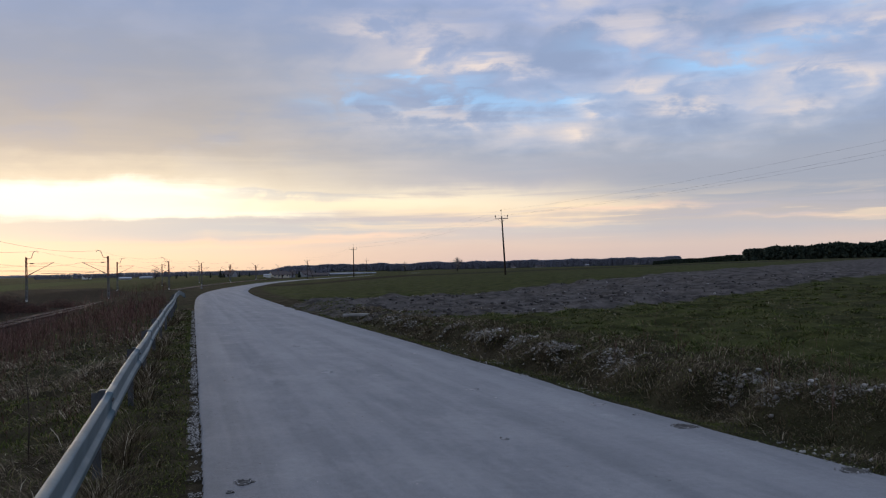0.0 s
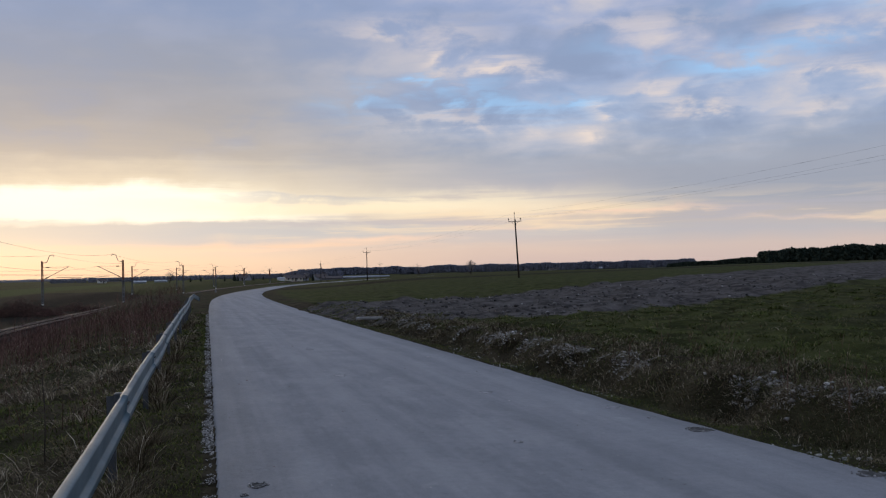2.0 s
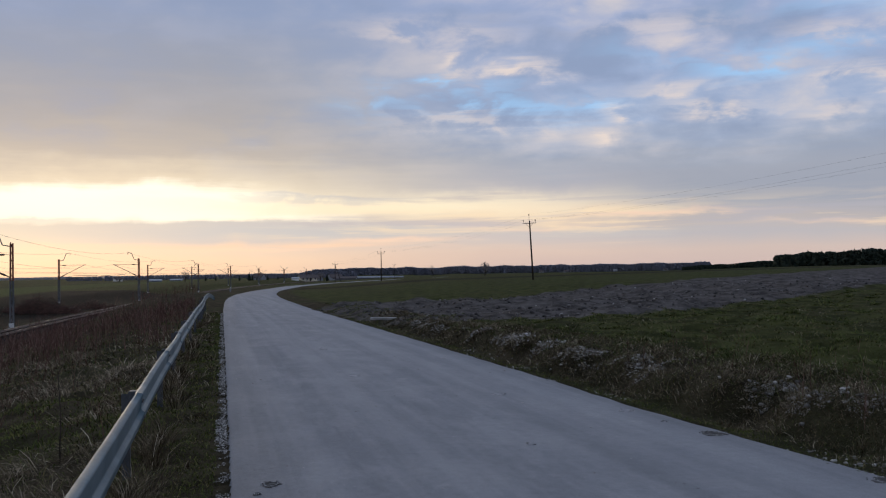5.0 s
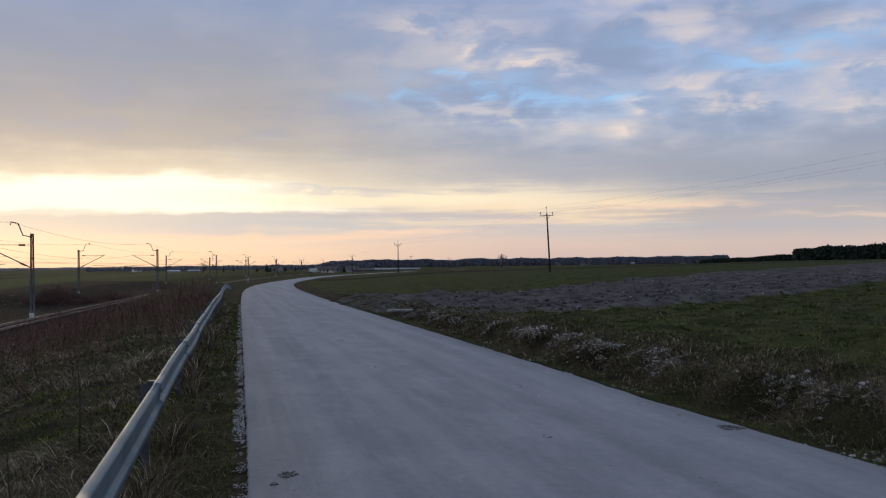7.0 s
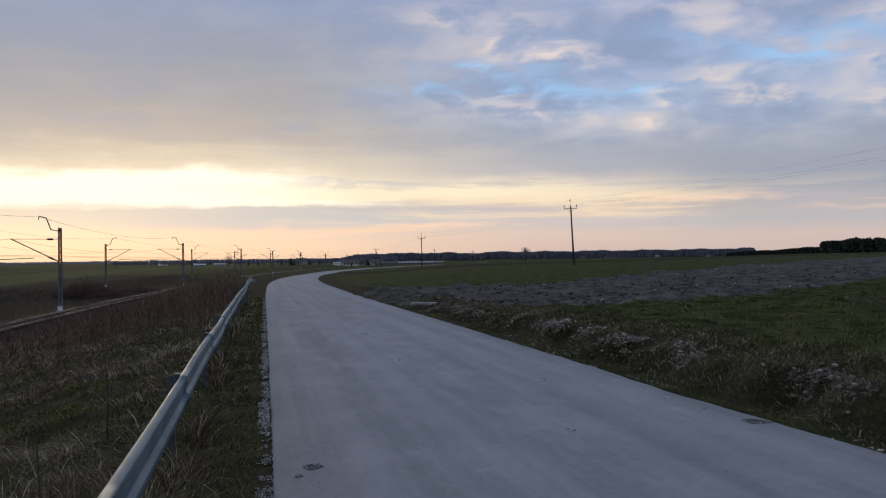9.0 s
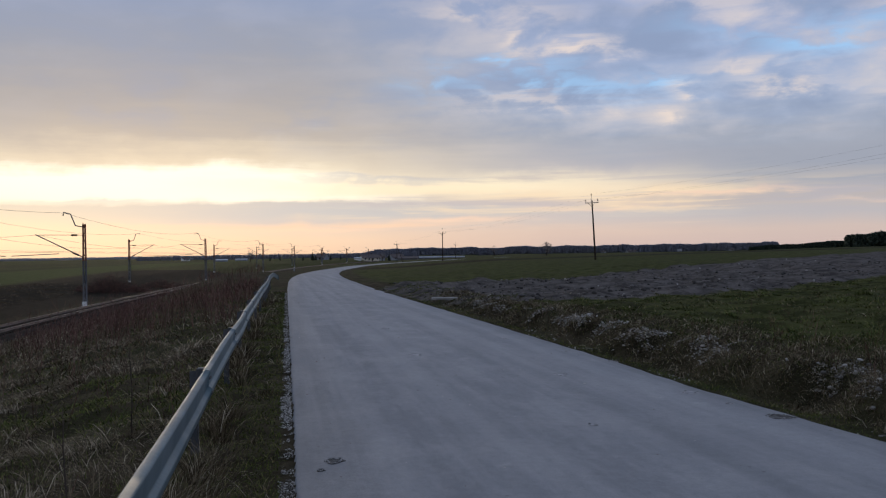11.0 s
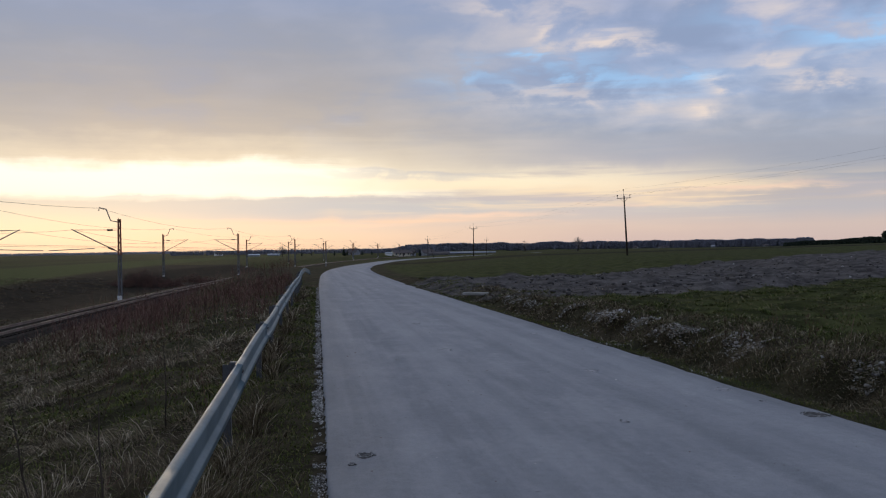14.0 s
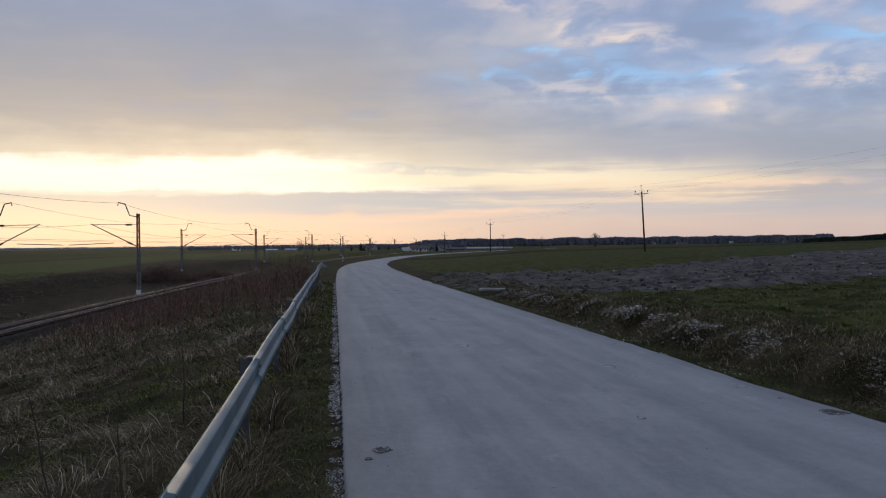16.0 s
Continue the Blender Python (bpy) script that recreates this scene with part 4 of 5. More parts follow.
bare_tree(*polar(-0.9, 800), 11.8, 0.95, 3, "leafless field tree with a broad crown", 4, 0.75)
bare_tree(*polar(2.3, 900), 9.5, 1.0, 5, "small leafless tree before the woods", 3, 0.4)
bare_tree(*polar(17.4, 600), 7.5, 1.0, 8, "leafless orchard tree by the plain", 3, 0.3)
bare_tree(*polar(9.3, 640), 6.5, 0.9, 9, "leafless garden tree by the farmhouse", 3, 0.25)


def conifer(az, dist, h, seed):
    x, y = polar(az, dist)
    ob = thing("conifer", "dark conical garden conifer near the farmhouse", "tree", "garden conifers", Matrix.Translation((x, y, float(lie(x, y)))))
    part("trunk", tube([(0, 0, -0.3), (0, 0, h * 0.9)], 0.18, 6, 0.3), M_BARK, ob)
    rng = np.random.default_rng(seed)
    u = rng.random(160)
    th = rng.random(160) * math.tau
    r = 0.22 * h * (1 - u) * (0.4 + 0.6 * rng.random(160))
    v, f = clump_mesh(np.stack([r * np.cos(th), r * np.sin(th), 0.3 + u * h * 0.95], -1), 0.12 * h * (1.1 - 0.7 * u), seed)
    part("crown", raw_mesh("crown", v, f, M_PINE), None, ob)


for az_, d_, h_, s_ in ((13.62, 640, 5.6, 1), (13.42, 650, 3.6, 2), (14.2, 660, 3.4, 3), (15.6, 680, 3.0, 4), (16.2, 690, 3.2, 5), (12.5, 660, 3.4, 6), (11.9, 690, 3.0, 7), (8.9, 690, 5.5, 8), (7.9, 700, 4.5, 9)):
    conifer(az_, d_, h_, s_)


def shrub(x, y, height, width, stems, seed, label):
    """A thicket of many thin leafless stems with an uneven top."""
    ob = thing("bush", label, "bush", "", Matrix.Translation((x, y, float(lie(x, y)) - 0.1)))
    rng = random.Random(seed)
    core, twigs = bmesh.new(), bmesh.new()
    for k in range(stems):
        th, rr = rng.uniform(0, math.tau), width * 0.5 * math.sqrt(rng.random())
        p = Vector((math.cos(th) * rr, math.sin(th) * rr * 0.6, 0))
        h = height * (1 - 0.7 * (rr / (width * 0.5)) ** 2) * rng.uniform(0.55, 1.0) * (0.75 + 0.25 * math.sin(1.7 * p.x + seed) * math.cos(0.9 * p.x))
        top = p + Vector((rng.gauss(0, 0.25), rng.gauss(0, 0.25), h))
        mid = p.lerp(top, 0.5) + Vector((rng.gauss(0, 0.12), rng.gauss(0, 0.12), 0.1))
        tube([p, mid, top], 0.022, 3, 0.3, core)
        for j in range(9):
            q = p.lerp(top, rng.uniform(0.15, 0.98))
            tube([q, q + Vector((rng.gauss(0, 0.4), rng.gauss(0, 0.4), rng.uniform(0.0, 0.45)))], 0.013, 3, 0.4, twigs)
    part("core", core, M_BARK, ob)
    part("brush", twigs, M_WEED, ob)


shrub(*polar(25.4, 143), 3.6, 11.0, 420, 2, "dense leafless reddish-brown bush beside the railway")
shrub(*polar(22.4, 158), 2.2, 7.0, 130, 3, "low leafless brown bush on the cutting's edge")


# ---- poles of other lines, far off ----
for az_, d_, h_ in ((4.75, 520, 8.6), (2.4, 700, 8.6)):
    power_pole(*polar(az_, d_), h_, label="distant wooden power pole on the plain")


def marker():
    x, y = polar(14.75, 150)
    ob = thing("marker_post", "small white concrete marker post in the grass", "marker post", "", Matrix.Translation((x, y, float(lie(x, y)))))
    part("shaft", box(0.22, 0.22, 0.7, (0, 0, 0.1), 0.03), M_HAZY, ob)
    part("cap", box(0.26, 0.26, 0.06, (0, 0, 0.48), 0.02), M_CONCRETE, ob)


marker()


# ---- culvert slab and marks on the road ----
def slab():
    m = Matrix.Translation((-2.55, 31.9, float(lie(-2.55, 31.9)) + 0.05)) @ pose(0, 0, 0, 0, 0, -2)
    bm = box(1.9, 0.26, 0.09, bevel=0.015)
    for v in bm.verts:
        v.co += Vector((0, 0, 0.01 * math.sin(v.co.x * 5)))
    me = bpy.data.meshes.new("culvert_slab")
    bm.to_mesh(me)
    bm.free()
    me.materials.append(M_CONCRETE)
    ob = new("culvert_slab", me)
    ob.matrix_basis = m
    tagged(ob, "pale concrete culvert slab in the roadside grass", "slab")


slab()
# crumbled asphalt, its colour darkened to stand in for shade in a recess
M_PATCH = material("crumbled_asphalt", two_tone((0.034, 0.033, 0.031, 1), (0.115, 0.11, 0.105, 1), 17.0, 70.0, 0.45), 0.95,
                   bump=lambda g, p: g.math("MULTIPLY", g.noise(p, 40.0, 4), 0.02))
M_SCUFF = material("scuffed_asphalt", two_tone((0.20, 0.20, 0.21, 1), (0.34, 0.33, 0.33, 1), 9.0, 50.0, 0.3), 0.95)
M_CRUST = material("pale_crumbs", per_island([(0.0, (0.18, 0.18, 0.182, 1)), (0.7, (0.25, 0.248, 0.248, 1)), (1.0, (0.44, 0.42, 0.40, 1))]), 0.95)


def stones(centres, sizes, seed, flat=0.7):
    """Jittered twenty-sided stones."""
    rng = np.random.default_rng(seed)
    p = (1 + 5 ** 0.5) / 2
    ico = np.array([(-1, p, 0), (1, p, 0), (-1, -p, 0), (1, -p, 0), (0, -1, p), (0, 1, p), (0, -1, -p), (0, 1, -p), (p, 0, -1), (p, 0, 1), (-p, 0, -1), (-p, 0, 1)]) / 1.9
    tri = np.array([(0, 11, 5), (0, 5, 1), (0, 1, 7), (0, 7, 10), (0, 10, 11), (1, 5, 9), (5, 11, 4), (11, 10, 2), (10, 7, 6), (7, 1, 8),
                    (3, 9, 4), (3, 4, 2), (3, 2, 6), (3, 6, 8), (3, 8, 9), (4, 9, 5), (2, 4, 11), (6, 2, 10), (8, 6, 7), (9, 8, 1)])
    n = len(centres)
    th = rng.random(n) * math.tau
    v = ico[None] * (0.65 + 0.6 * rng.random((n, 12, 1))) * (np.asarray(sizes)[:, None, None] * 0.5)
    v = v * np.array([1, 1, flat]) * (0.7 + 0.6 * rng.random((n, 1, 3)))
    c, s_ = np.cos(th)[:, None], np.sin(th)[:, None]
    v = np.stack([v[..., 0] * c - v[..., 1] * s_, v[..., 0] * s_ + v[..., 1] * c, v[..., 2]], -1) + np.asarray(centres)[:, None, :]
    return v.reshape(-1, 3), (np.arange(n)[:, None, None] * 12 + tri[None]).reshape(-1, 3)


def road_z(x, y):
    w = (x - float(road_x(y))) * 0.965 / HALF
    return float(base_z(y)) + 0.012 * (1 - w * w)


def pothole(x, y, rx, ry, seed, crumbs=40, label="small dark disc standing for a crumbled pit in the asphalt, with loose grit", mat=None):
    rng = np.random.default_rng(seed)
    z = road_z(x, y)
    ob = thing("pothole", label, "pothole", "road damage", Matrix.Translation((x, y, z)) @ pose(0, 0, 0, 0, 0, 15.3))
    rx, ry = rx * 0.78, ry * 0.78
    # the disc lies a few millimetres above the asphalt, not sunk into it
    n = 22
    v, f = [(0, 0, 0.003)], []
    for ring, (s_, h) in enumerate(((0.55, 0.003), (0.85, 0.005), (1.0, 0.006), (1.2, -0.002))):
        for k in range(n):
            a_ = k * math.tau / n
            r = s_ * (1 + 0.16 * math.sin(3 * a_ + seed) + 0.10 * math.sin(7 * a_ + 2 * seed))
            v.append((rx * r * math.cos(a_), ry * r * math.sin(a_), h))
    for k in range(n):
        f.append((0, 1 + k, 1 + (k + 1) % n))
        for ring in range(3):
            b0, b1 = 1 + ring * n, 1 + (ring + 1) * n
            f.append((b0 + k, b1 + k, b1 + (k + 1) % n, b0 + (k + 1) % n))
    part("raised_disc", (v, f), mat or M_PATCH, ob)
    th, r = rng.random(crumbs) * math.tau, 0.75 + 0.6 * rng.random(crumbs)
    c = np.stack([rx * r * np.cos(th), ry * r * np.sin(th), np.full(crumbs, 0.010)], -1)
    vv, ff = stones(c, 0.006 + 0.018 * rng.random(crumbs) ** 2, seed)
    tagged(part("crumbs", raw_mesh("crumbs", vv, ff, M_CRUST), None, ob, "pale loose grit"), kind="stuff")


for k, (x_, y_, rx_, ry_) in enumerate(((-1.62, 7.34, 0.085, 0.10), (-1.66, 7.02, 0.035, 0.035), (2.43, 9.42, 0.14, 0.17), (3.20, 7.28, 0.13, 0.13), (-1.95, 15.19, 0.11, 0.22), (0.37, 12.6, 0.10, 0.14),
                                        (1.81, 11.0, 0.10, 0.12), (2.1, 10.2, 0.04, 0.05), (0.55, 8.9, 0.04, 0.07), (1.2, 14.2, 0.06, 0.15), (-0.6, 18.3, 0.07, 0.2), (-3.4, 21.0, 0.08, 0.3))):
    if k < 4:
        pothole(x_, y_, rx_, ry_, k + 1, 46 if rx_ > 0.08 else 16)
    else:
        pothole(x_, y_, rx_, ry_, k + 1, 22, "pale scuffed scar in the asphalt with a little grit", M_SCUFF)


def road_litter(n, seed):
    """Loose crumbs and dry leaf scraps lying on the asphalt."""
    rng = np.random.default_rng(seed)
    s__ = 4.5 * (45 / 4.5) ** rng.random(n)
    o = 0.15 + 4.7 * rng.beta(0.9, 0.7, n)
    x, y = RUN.x * s__ + SIDE.x * o, RUN.y * s__ + SIDE.y * o
    z = np.array([road_z(a_, b_) for a_, b_ in zip(x, y)])
    size = (0.006 + 0.016 * rng.random(n) ** 4) * np.clip(s__ / 10.0, 0.8, 1.4)
    v, f = stones(np.stack([x, y, z + 0.2 * size], -1), size, seed, 0.4)
    tagged(new("road_litter", raw_mesh("road_litter", v, f, M_LITTER)), "small crumbs, grit and leaf scraps on the asphalt", "litter", kind="stuff")


M_LITTER = material("crumbs_and_leaf_scraps", per_island([(0.0, (0.09, 0.065, 0.052, 1)), (0.3, (0.15, 0.12, 0.10, 1)), (0.4, (0.34, 0.32, 0.30, 1)), (1.0, (0.50, 0.48, 0.45, 1))]), 0.95, specular=0.04)
road_litter(420, 71)


# ---- stones and grass ----
def strip(n, s0, s1, o0, o1, rng, even=False):
    """Random places on a strip along the road: s ahead, o to the right of the camera's line; thinner with distance."""
    u = rng.random(n)
    s_ = s0 + (s1 - s0) * u if even else s0 * (s1 / s0) ** u
    o = o0 + (o1 - o0) * rng.random(n)
    x = RUN.x * s_ + SIDE.x * o
    y = RUN.y * s_ + SIDE.y * o
    return x, y, s_, o


def patchy(x, y, scale, seed):
    return np.array([noise.noise(Vector((a_ * scale + seed, b_ * scale, seed * 1.7))) for a_, b_ in zip(x, y)])


def stone_bed(name, label, x, y, sizes, seed, lift=0.25, mat=None):
    z = ground_height(x, y) + sizes * lift * 0.5
    v, f = stones(np.stack([x, y, z], -1), sizes, seed)
    tagged(new(name, raw_mesh(name, v, f, mat or M_STONE)), label, "gravel", kind="stuff")


rng = np.random.default_rng(21)
x_, y_, s_, o_ = strip(20000, 2.6, 48, -0.08, 0.055, rng)
keep = 0.8 * patchy(x_, y_, 1.3, 3.0) + 0.6 * patchy(x_, y_, 4.0, 8.0) + 0.6 * patchy(x_, y_, 19.0, 2.0) + 0.30 - 5.0 * np.abs(o_ - 0.015) > 0.14
stone_bed("gravel_edge", "pale limestone gravel along the asphalt's ragged edge", x_[keep], y_[keep], (0.004 + 0.013 * rng.random(keep.sum()) ** 2.5) * np.clip(s_[keep] / 7.0, 0.8, 1.8), 1, 0.8)


def brow_offset(y):
    """How far right of the camera's line the bank's brow runs."""
    return 6.00 + 0.10 * np.sin(1.9 * y + 1.3 * np.sin(0.7 * y)) + 0.07 * np.sin(4.3 * y + 0.6) + 0.30 * sstep(y, 11, 8)


def pale_patches(n, s0, s1, low, high, rng):
    """Places on the bank's face where chalky rubble and bleached thatch lie bare."""
    u = rng.random(n)
    s__ = s0 * (s1 / s0) ** u
    y0 = RUN.y * s__ + 1.5
    o = brow_offset(y0) + low + (high - low) * rng.random(n)
    x, y = RUN.x * s__ + SIDE.x * o, RUN.y * s__ + SIDE.y * o
    k = patchy(x, y, 0.85, 9.0) + 0.7 * patchy(x, y, 2.6, 4.0) + 0.35 * patchy(x, y, 8.0, 1.0) > 0.20 + 0.55 * np.abs(o - brow_offset(y0) + 0.06)
    return x[k], y[k], s__[k]


x_, y_, s_ = pale_patches(34000, 5.5, 30, -0.34, 0.26, rng)
stone_bed("bank_stones", "pale limestone rubble showing through the roadside bank", x_, y_, (0.004 + 0.020 * rng.random(len(x_)) ** 3) * np.clip(s_ / 11.0, 0.8, 1.8), 2, 1.0, M_CHALK)
x_, y_, s_ = pale_patches(2600, 5.0, 32, -0.45, 0.40, rng)
stone_bed("bank_lumps", "larger pale limestone lumps bedded in the bank's brow", x_, y_, 0.02 + 0.05 * rng.random(len(x_)) ** 3, 7, 0.8)
x_, y_, s_, o_ = strip(1100, 5.0, 46, 4.98, 5.55, rng)
keep = patchy(x_, y_, 0.7, 14.0) > 0.05
stone_bed("verge_stones", "scattered pale grit on the verge beside the asphalt", x_[keep], y_[keep], 0.012 + 0.035 * rng.random(keep.sum()) ** 2, 3)
x_ = -8 + 50 * rng.random(700)
y_ = 27 + 60 * rng.random(700)
keep = in_plough(x_, y_) > 0.3
stone_bed("field_stones", "pale stones scattered over the ploughed soil", x_[keep], y_[keep], 0.03 + 0.11 * rng.random(keep.sum()) ** 4, 4, 0.9)


M_CLOD = material("dry_soil_clods", per_island([(0.0, (0.036, 0.032, 0.030, 1)), (0.7, (0.090, 0.082, 0.077, 1)), (1.0, (0.16, 0.148, 0.137, 1))]), 0.95)
u_ = rng.random(9000)
x_ = -10 + 44 * rng.random(9000)
y_ = 25 + 45 * u_ ** 1.6
keep = (in_plough(x_, y_) > -0.3 + 0.5 * rng.random(9000)) & (patchy(x_, y_, 0.35, 5.0) > -0.15)
size_ = 0.04 + 0.17 * rng.random(keep.sum()) ** 3
v_, f_ = stones(np.stack([x_[keep], y_[keep], ground_height(x_[keep], y_[keep]) + 0.2 * size_], -1), size_, 61)
tagged(new("soil_clods", raw_mesh("soil_clods", v_, f_, M_CLOD)), "lumps of dry grey soil on the ploughed field", "clods", kind="stuff")


def blades(x, y, z, length, lean, width, seed, droop=0.6, head=None):
    """Grass blades of three pieces that bend over; lean: 0 upright to 1 lying."""
    rng = np.random.default_rng(seed)
    n = len(x)
    th = rng.random(n) * math.tau if head is None else head
    dirx, diry = np.cos(th), np.sin(th)
    a0 = lean * (0.5 + rng.random(n)) * 1.1
    p0 = np.stack([x, y, z - 0.01], -1)
    seg = length / 3
    pts, ang = [p0], a0
    for k in range(3):
        pts.append(pts[-1] + np.stack([dirx * np.sin(ang) * seg, diry * np.sin(ang) * seg, np.cos(ang) * seg], -1))
        ang = np.minimum(ang + droop * (0.4 + rng.random(n)), 1.75)
    sx, sy = -diry, dirx
    twist = rng.random(n) * 1.6 - 0.8
    sx, sy = sx * np.cos(twist) - sy * np.sin(twist), sx * np.sin(twist) + sy * np.cos(twist)
    side = np.stack([sx, sy, np.zeros(n)], -1) * (width * 0.5)[:, None]
    v = np.stack([pts[0] - side, pts[0] + side, pts[1] - side, pts[1] + side, pts[2] - side * 0.7, pts[2] + side * 0.7, pts[3]], 1)
    base = np.arange(n)[:, None, None] * 7
    tri = np.array([[0, 1, 3], [0, 3, 2], [2, 3, 5], [2, 5, 4], [4, 5, 6]])
    return v.reshape(-1, 3), (base + tri[None]).reshape(-1, 3)


def meadow(name, label, mat, x, y, length, lean, width, seed, droop=0.6, head=None):
    v, f = blades(x, y, ground_height(x, y), length, lean, width, seed, droop, head)
    tagged(new(name, raw_mesh(name, v, f, mat)), label, "grass", kind="stuff")


def tufts(n, per, s0, s1, o0, o1, spread, rng, mask=None):
    """Places and headings of blades that stand in tufts."""
    x, y, s__, o = strip(n, s0, s1, o0, o1, rng)
    if mask is not None:
        k = mask(x, y, o)
        x, y, s__ = x[k], y[k], s__[k]
    n = len(x)
    size = np.repeat(0.6 + 0.9 * rng.random(n), per)
    far_ = np.repeat(np.clip(s__ / 9.0, 0.8, 4.0), per)
    th, r = rng.random(n * per) * math.tau, np.sqrt(rng.random(n * per)) * spread * size
    comb = np.repeat(rng.random(n) * math.tau, per)
    head = np.where(rng.random(n * per) < 0.55, th, comb + rng.normal(0, 0.5, n * per))
    return np.repeat(x, per) + r * np.cos(th), np.repeat(y, per) + r * np.sin(th), size, far_, head


def off_road(x, y, o):
    return (o < -0.02) | (o > 5.0)


# verge between asphalt and guardrail
x_, y_, s_, o_ = strip(34000, 2.4, 50, -1.25, -0.06, rng)
wide = np.clip(s_ / 8.0, 0.8, 4.0)
meadow("verge_grass", "short green and brown grass between asphalt and guardrail", M_GRASS, x_, y_, 0.03 + 0.06 * rng.random(len(x_)), 0.5, 0.006 * wide, 31)
x_, y_, k_, w_, h_ = tufts(150, 30, 2.6, 50, -1.2, -0.15, 0.10, rng)
meadow("verge_straw", "dead straw tufts along the guardrail", M_STRAW, x_, y_, 0.12 + 0.22 * rng.random(len(x_)) * k_, 0.7, 0.0045 * w_, 32, 0.7, h_)
x_, y_, k_, w_, h_ = tufts(34, 60, 3.0, 40, -0.82, -0.55, 0.10, rng)
meadow("guardrail_straw", "tall dead grass caught under the guardrail", M_STRAW, x_, y_, 0.25 + 0.35 * rng.random(len(x_)), 0.45, 0.0045 * w_, 33, 0.5, h_)
# slope down to the railway
x_, y_, s_, o_ = strip(60000, 2.6, 70, -17.0, -0.8, rng)
wide = np.clip(np.hypot(x_, y_) / 8.0, 0.8, 5.0)
meadow("slope_grass", "rough short grass on the slope to the railway", M_GRASS, x_, y_, 0.05 + 0.13 * rng.random(len(x_)), 0.6, 0.0065 * wide, 34)


def combed(x, y, rng, spread=0.45):
    """Headings of grass flattened by wind and snow: they turn slowly from place to place."""
    return 5.0 * patchy(x, y, 0.55, 2.0) + 1.6 * patchy(x, y, 1.9, 7.0) + 3.4 + rng.normal(0, spread, len(x))


x_, y_, s_, o_ = strip(110000, 2.3, 36, -13.0, -0.85, rng)
keep = patchy(x_, y_, 0.42, 6.0) + 0.6 * patchy(x_, y_, 1.5, 3.0) > 0.02
x_, y_ = x_[keep], y_[keep]
far_ = np.clip(np.hypot(x_, y_) / 9.0, 0.7, 4.0)
meadow("slope_straw", "matted swirls of long dead grass on the slope", M_STRAW, x_, y_, 0.20 + 0.32 * rng.random(len(x_)), 1.0, 0.0048 * far_, 35, 0.70, combed(x_, y_, rng))
x_, y_, k_, w_, h_ = tufts(1500, 30, 12, 75, -25.0, -7.0, 0.35, rng)
meadow("cutting_straw", "rough brown grass on the cutting above the railway", M_STRAW, x_, y_, 0.15 + 0.30 * rng.random(len(x_)) * k_, 0.6, 0.0055 * w_, 43, 0.8, h_)
x_, y_, k_, w_, h_ = tufts(2600, 16, 26, 150, -52.0, -29.0, 0.5, rng)
meadow("cutting_straw", "rough dark grass on the far side of the cutting", M_STRAW, x_, y_, 0.15 + 0.30 * rng.random(len(x_)) * k_, 0.6, 0.006 * w_, 44, 0.8, h_)
x_, y_, k_, w_, h_ = tufts(1900, 24, 30, 100, -17.2, -11.0, 0.4, rng)
meadow("cutting_straw", "dead grass on the cutting just above the track", M_STRAW, x_, y_, 0.12 + 0.25 * rng.random(len(x_)) * k_, 0.6, 0.006 * w_, 45, 0.8, h_)
x_, y_, s_, o_ = strip(42000, 2.6, 16, -7.5, -0.8, rng)
keep = patchy(x_, y_, 0.7, 12.0) > -0.10
wide = np.clip(np.hypot(x_, y_) / 8.0, 0.8, 5.0)
meadow("slope_grass", "green grass growing through the dead tufts by the guardrail", M_GRASS, x_[keep], y_[keep], 0.05 + 0.13 * rng.random(keep.sum()), 0.6, 0.0065 * wide[keep], 41)
x_, y_, k_, w_, h_ = tufts(420, 110, 2.4, 26, -9.5, -0.9, 0.20, rng, lambda a_, b_, o: patchy(a_, b_, 0.42, 6.0) + 0.6 * patchy(a_, b_, 1.5, 3.0) > 0.10)
meadow("tussock_straw", "arching tussocks of pale dead grass near the guardrail", M_PALE, x_, y_, 0.20 + 0.30 * rng.random(len(x_)) * k_, 0.95, 0.0050 * w_, 42, 1.0, np.where(rng.random(len(x_)) < 0.6, combed(x_, y_, rng, 0.6), h_))
# right-hand verge, bank and field
x_, y_, s_, o_ = strip(34000, 4.0, 50, 5.0, 7.4, rng)
wide = np.clip(s_ / 9.0, 0.8, 4.0)
meadow("verge_grass", "short grass on the verge below the bank", M_GRASS, x_, y_, 0.03 + 0.06 * rng.random(len(x_)), 0.5, 0.0055 * wide, 36)
x_, y_, k_, w_, h_ = tufts(800, 22, 4.0, 34, 5.5, 7.4, 0.11, rng)
meadow("bank_straw", "dead brown grass and thin stalks on the bank", M_STRAW, x_, y_, 0.05 + 0.14 * rng.random(len(x_)) * k_, 0.7, 0.0045 * w_, 37, 0.5, h_)
x_, y_, s_ = pale_patches(30000, 5.0, 32, -0.40, 0.35, rng)
down = math.atan2(-SIDE.y, -SIDE.x) + rng.normal(0, 0.6, len(x_))
meadow("bank_thatch", "bleached thatch of dead grass hanging down the bank", M_PALE, x_, y_, 0.06 + 0.14 * rng.random(len(x_)), 1.0, 0.0042 * np.clip(s_ / 9.0, 0.8, 3.0), 38, 0.7, down)
x_, y_, s_, o_ = strip(42000, 4.0, 34, 5.30, 7.2, rng)
keep = patchy(x_, y_, 1.1, 23.0) > -0.25
meadow("bank_cover", "short brown and straw-coloured grass covering the bank", M_STRAW, x_[keep], y_[keep], 0.03 + 0.09 * rng.random(keep.sum()), 0.9, 0.0045 * np.clip(s_[keep] / 9.0, 0.8, 3.0), 49)
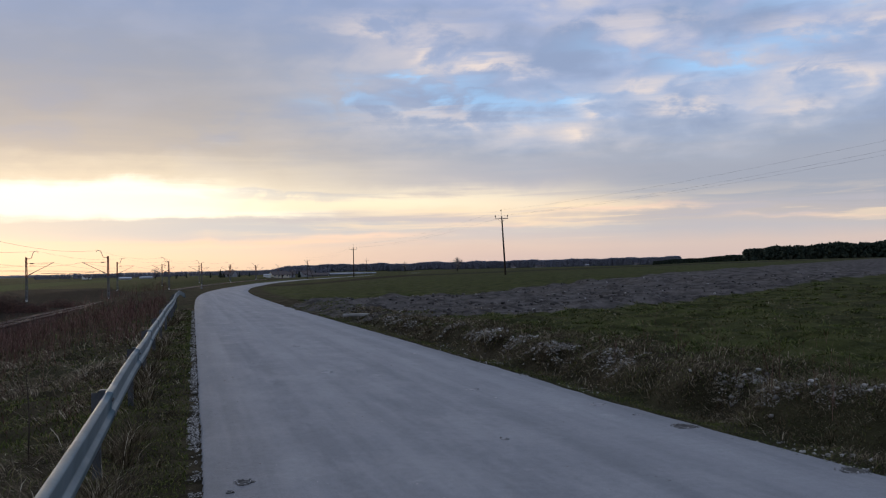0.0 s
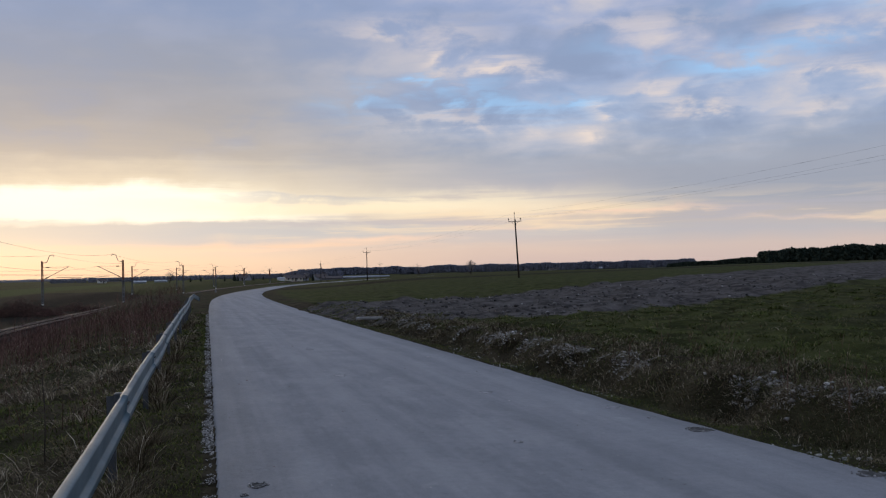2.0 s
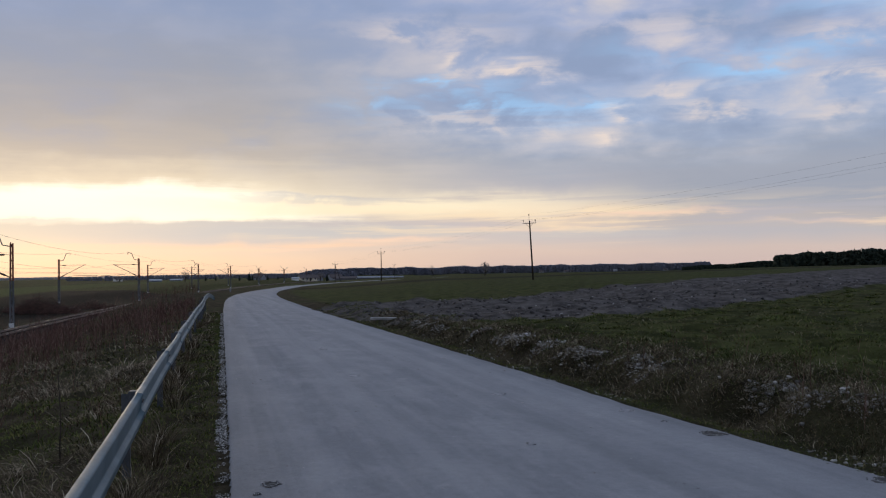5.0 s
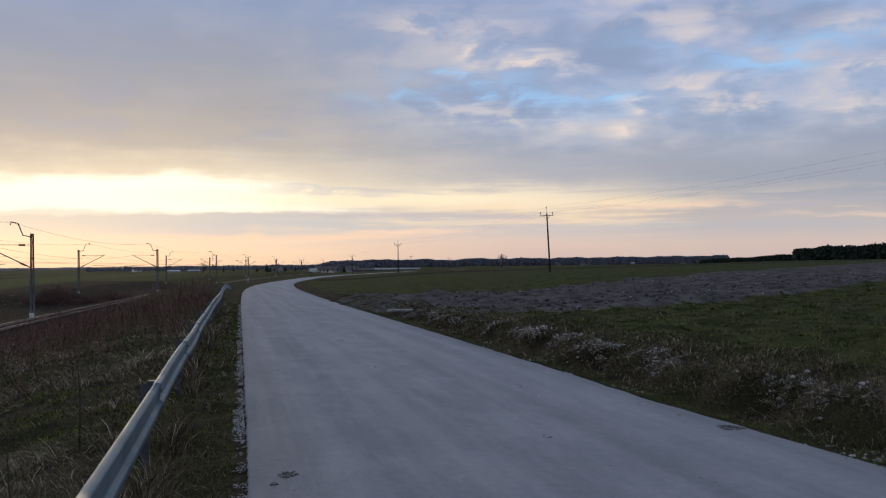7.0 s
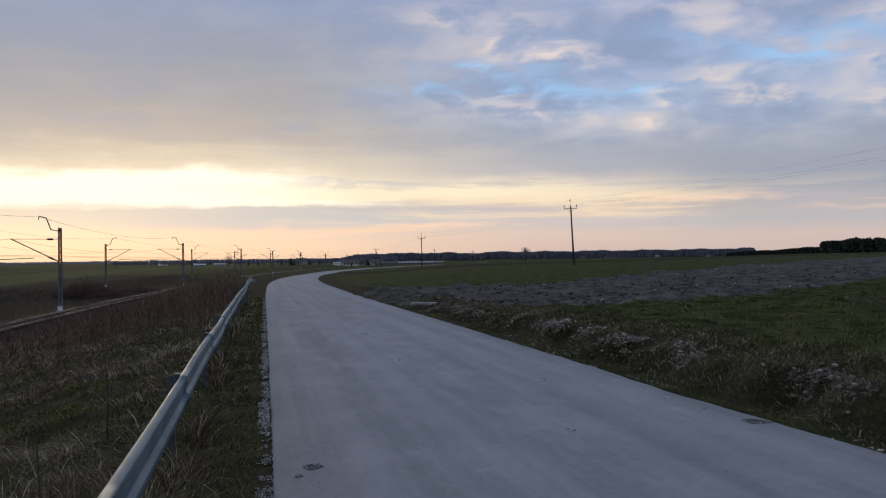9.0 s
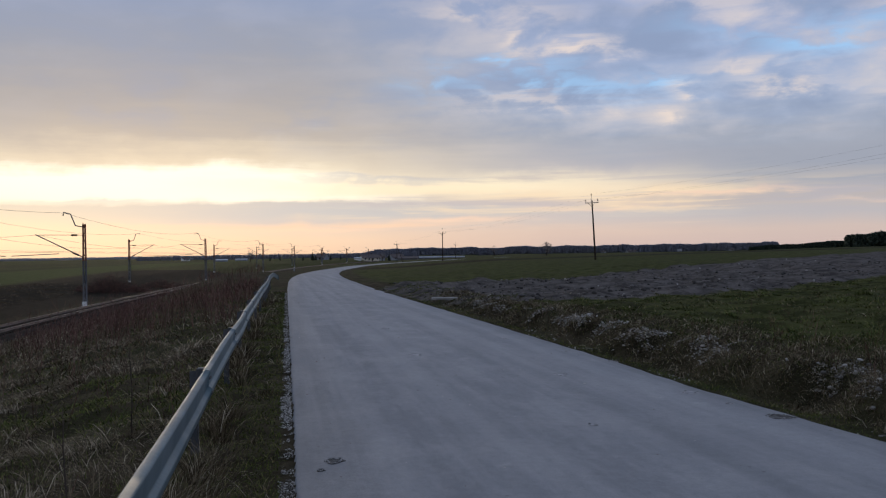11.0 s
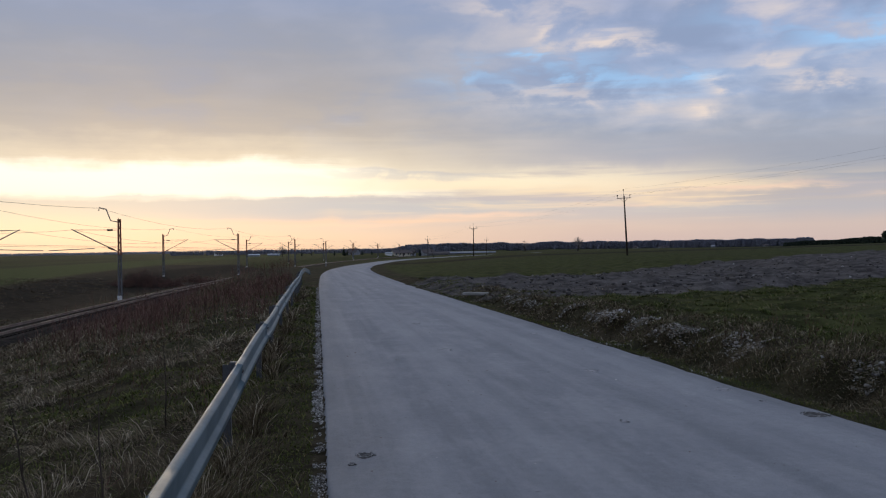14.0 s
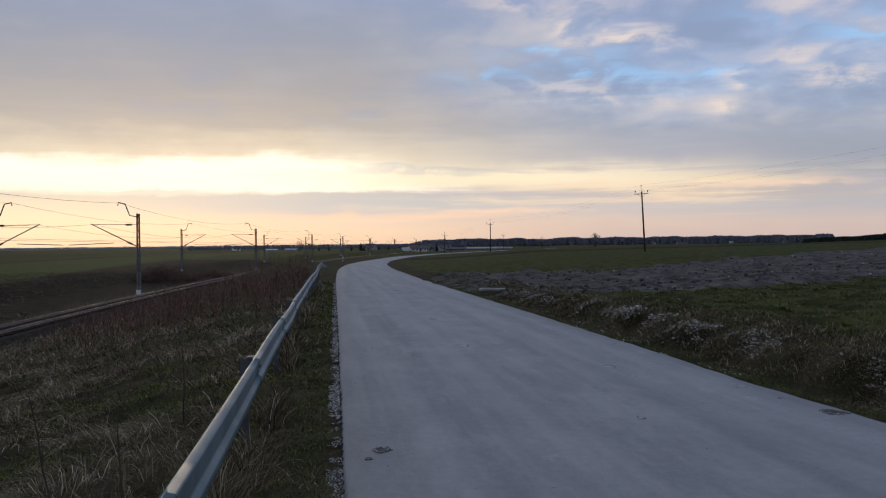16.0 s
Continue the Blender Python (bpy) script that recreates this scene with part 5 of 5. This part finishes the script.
x_, y_, s_, o_ = strip(22000, 4.5, 30, 5.45, 7.4, rng)
keep = patchy(x_, y_, 1.6, 31.0) > -0.05
meadow("bank_cover", "bleached blades scattered through the bank's brown grass", M_PALE, x_[keep], y_[keep], 0.04 + 0.09 * rng.random(keep.sum()), 1.0, 0.0045 * np.clip(s_[keep] / 9.0, 0.8, 3.0), 50)
x_, y_, s_, o_ = strip(24000, 4.5, 30, 5.9, 7.6, rng)
keep = patchy(x_, y_, 0.9, 37.0) > 0.0
meadow("bank_cover", "green grass growing over the bank's brow", M_TUSSOCK, x_[keep], y_[keep], 0.04 + 0.08 * rng.random(keep.sum()), 0.7, 0.005 * np.clip(s_[keep] / 9.0, 0.8, 3.0), 56)
x_, y_, k_, w_, h_ = tufts(560, 30, 4.0, 36, 5.40, 6.7, 0.12, rng)
meadow("bank_tufts", "dark tussocks of dead grass along the bank's brow", M_STRAW, x_, y_, 0.08 + 0.16 * rng.random(len(x_)) * k_, 0.7, 0.0045 * w_, 48, 0.8, h_)
x_, y_, k_, w_, h_ = tufts(7500, 16, 5.0, 62, 7.0, 30.0, 0.15, rng, lambda a_, b_, o: in_plough(a_, b_) < 0.2)
meadow("field_grass", "tufted green grass in the field above the bank", M_FIELD, x_, y_, 0.04 + 0.08 * rng.random(len(x_)) * k_, 0.7, 0.0062 * w_, 39, 0.6, h_)
x_, y_, k_, w_, h_ = tufts(1500, 60, 6.0, 60, 6.2, 34.0, 0.20, rng, lambda a_, b_, o: (in_plough(a_, b_) < 0.0) & (patchy(a_, b_, 0.6, 17.0) > -0.1))
meadow("field_tussocks", "thick dark green tussocks in the rough field", M_TUSSOCK, x_, y_, 0.07 + 0.12 * rng.random(len(x_)) * k_, 0.55, 0.0062 * w_, 46, 0.7, h_)
x_, y_, k_, w_, h_ = tufts(900, 12, 5.0, 55, 6.8, 26.0, 0.14, rng, lambda a_, b_, o: in_plough(a_, b_) < 0.6)
meadow("field_straw", "dead grass among the green of the field", M_STRAW, x_, y_, 0.05 + 0.10 * rng.random(len(x_)) * k_, 0.8, 0.0050 * w_, 40, 0.7, h_)


def weeds(n, s0, s1, o0, o1, h0, h1, seed, name, label):
    """Upright dry stalks with short side twigs, as one mesh."""
    rng = np.random.default_rng(seed)
    x, y, s__, o = strip(n * 2, s0, s1, o0, o1, rng, True)
    k = patchy(x, y, 0.22, seed) + 0.5 * patchy(x, y, 0.9, seed + 2) > -0.05
    k &= o > -0.5 - (0.10 + 0.20 * rng.random(len(o))) * s__ if o0 < 0 else o > 0
    x, y = x[k][:n], y[k][:n]
    n = len(x)
    h = h0 + (h1 - h0) * rng.random(n)
    far_ = np.clip(np.hypot(x, y) / 16.0, 0.7, 2.5)
    parts = [blades(x, y, ground_height(x, y), h, 0.22, 0.007 * far_, seed, 0.10)]
    z = ground_height(x, y)
    for j in range(7):
        f = 0.35 + 0.6 * rng.random(n)
        parts.append(blades(x, y, z + h * f * 0.96, h * (0.16 + 0.2 * rng.random(n)), 0.75, 0.005 * far_, seed + j + 1, -0.15))
    v = np.concatenate([p[0] for p in parts])
    sizes = np.cumsum([0] + [len(p[0]) for p in parts])
    f = np.concatenate([p[1] + s0_ for p, s0_ in zip(parts, sizes)])
    tagged(new(name, raw_mesh(name, v, f, M_WEED)), label, "weeds", kind="stuff")


weeds(3200, 12, 64, -17.0, -1.4, 0.25, 1.05, 51, "dry_weeds", "stand of tall reddish-brown dead weeds on the slope")
weeds(1500, 60, 150, -22.0, -2.5, 0.4, 1.2, 52, "dry_weeds", "far stand of brown dead weeds above the railway")
weeds(160, 4, 15, -8.0, -1.0, 0.3, 0.8, 53, "dry_weeds", "scattered brown stalks near the guardrail")
weeds(420, 16, 46, -12.0, -2.6, 0.8, 1.5, 55, "dry_weeds", "tall clumps of reddish dead stalks standing over the slope")
weeds(60, 5, 14, 5.7, 7.0, 0.3, 0.6, 54, "dry_weeds", "thin dead stalks on the bank")


def sapling(x, y, lean_x, lean_y, h, seed):
    z = float(ground_height(np.array(x), np.array(y)))
    ob = thing("sapling", "thin bare dark sapling stem in the dead grass", "sapling", "saplings", Matrix.Translation((x, y, z)))
    rng = random.Random(seed)
    pts = [Vector((lean_x * t_ + rng.gauss(0, 0.008), lean_y * t_ + rng.gauss(0, 0.008), h * t_)) for t_ in (-0.05, 0.15, 0.35, 0.55, 0.75, 0.9, 1.0)]
    part("stem", tube(pts, 0.009, 6, 0.3), M_BARK, ob)
    for k in range(6):
        q = pts[2 + k % 4]
        part("twig", tube([q, q + Vector((rng.gauss(0, 0.06), rng.gauss(0, 0.06), 0.06)), q + Vector((rng.gauss(0, 0.1), rng.gauss(0, 0.1), 0.18))], 0.003, 4, 0.4), M_BARK, ob)


sapling(-3.02, 5.0, -0.28, 0.1, 0.95, 1)
sapling(-2.70, 5.1, -0.05, 0.05, 0.85, 2)
sapling(-4.6, 6.4, 0.05, 0.1, 1.0, 3)
sapling(-3.9, 8.6, -0.05, 0.1, 0.9, 4)
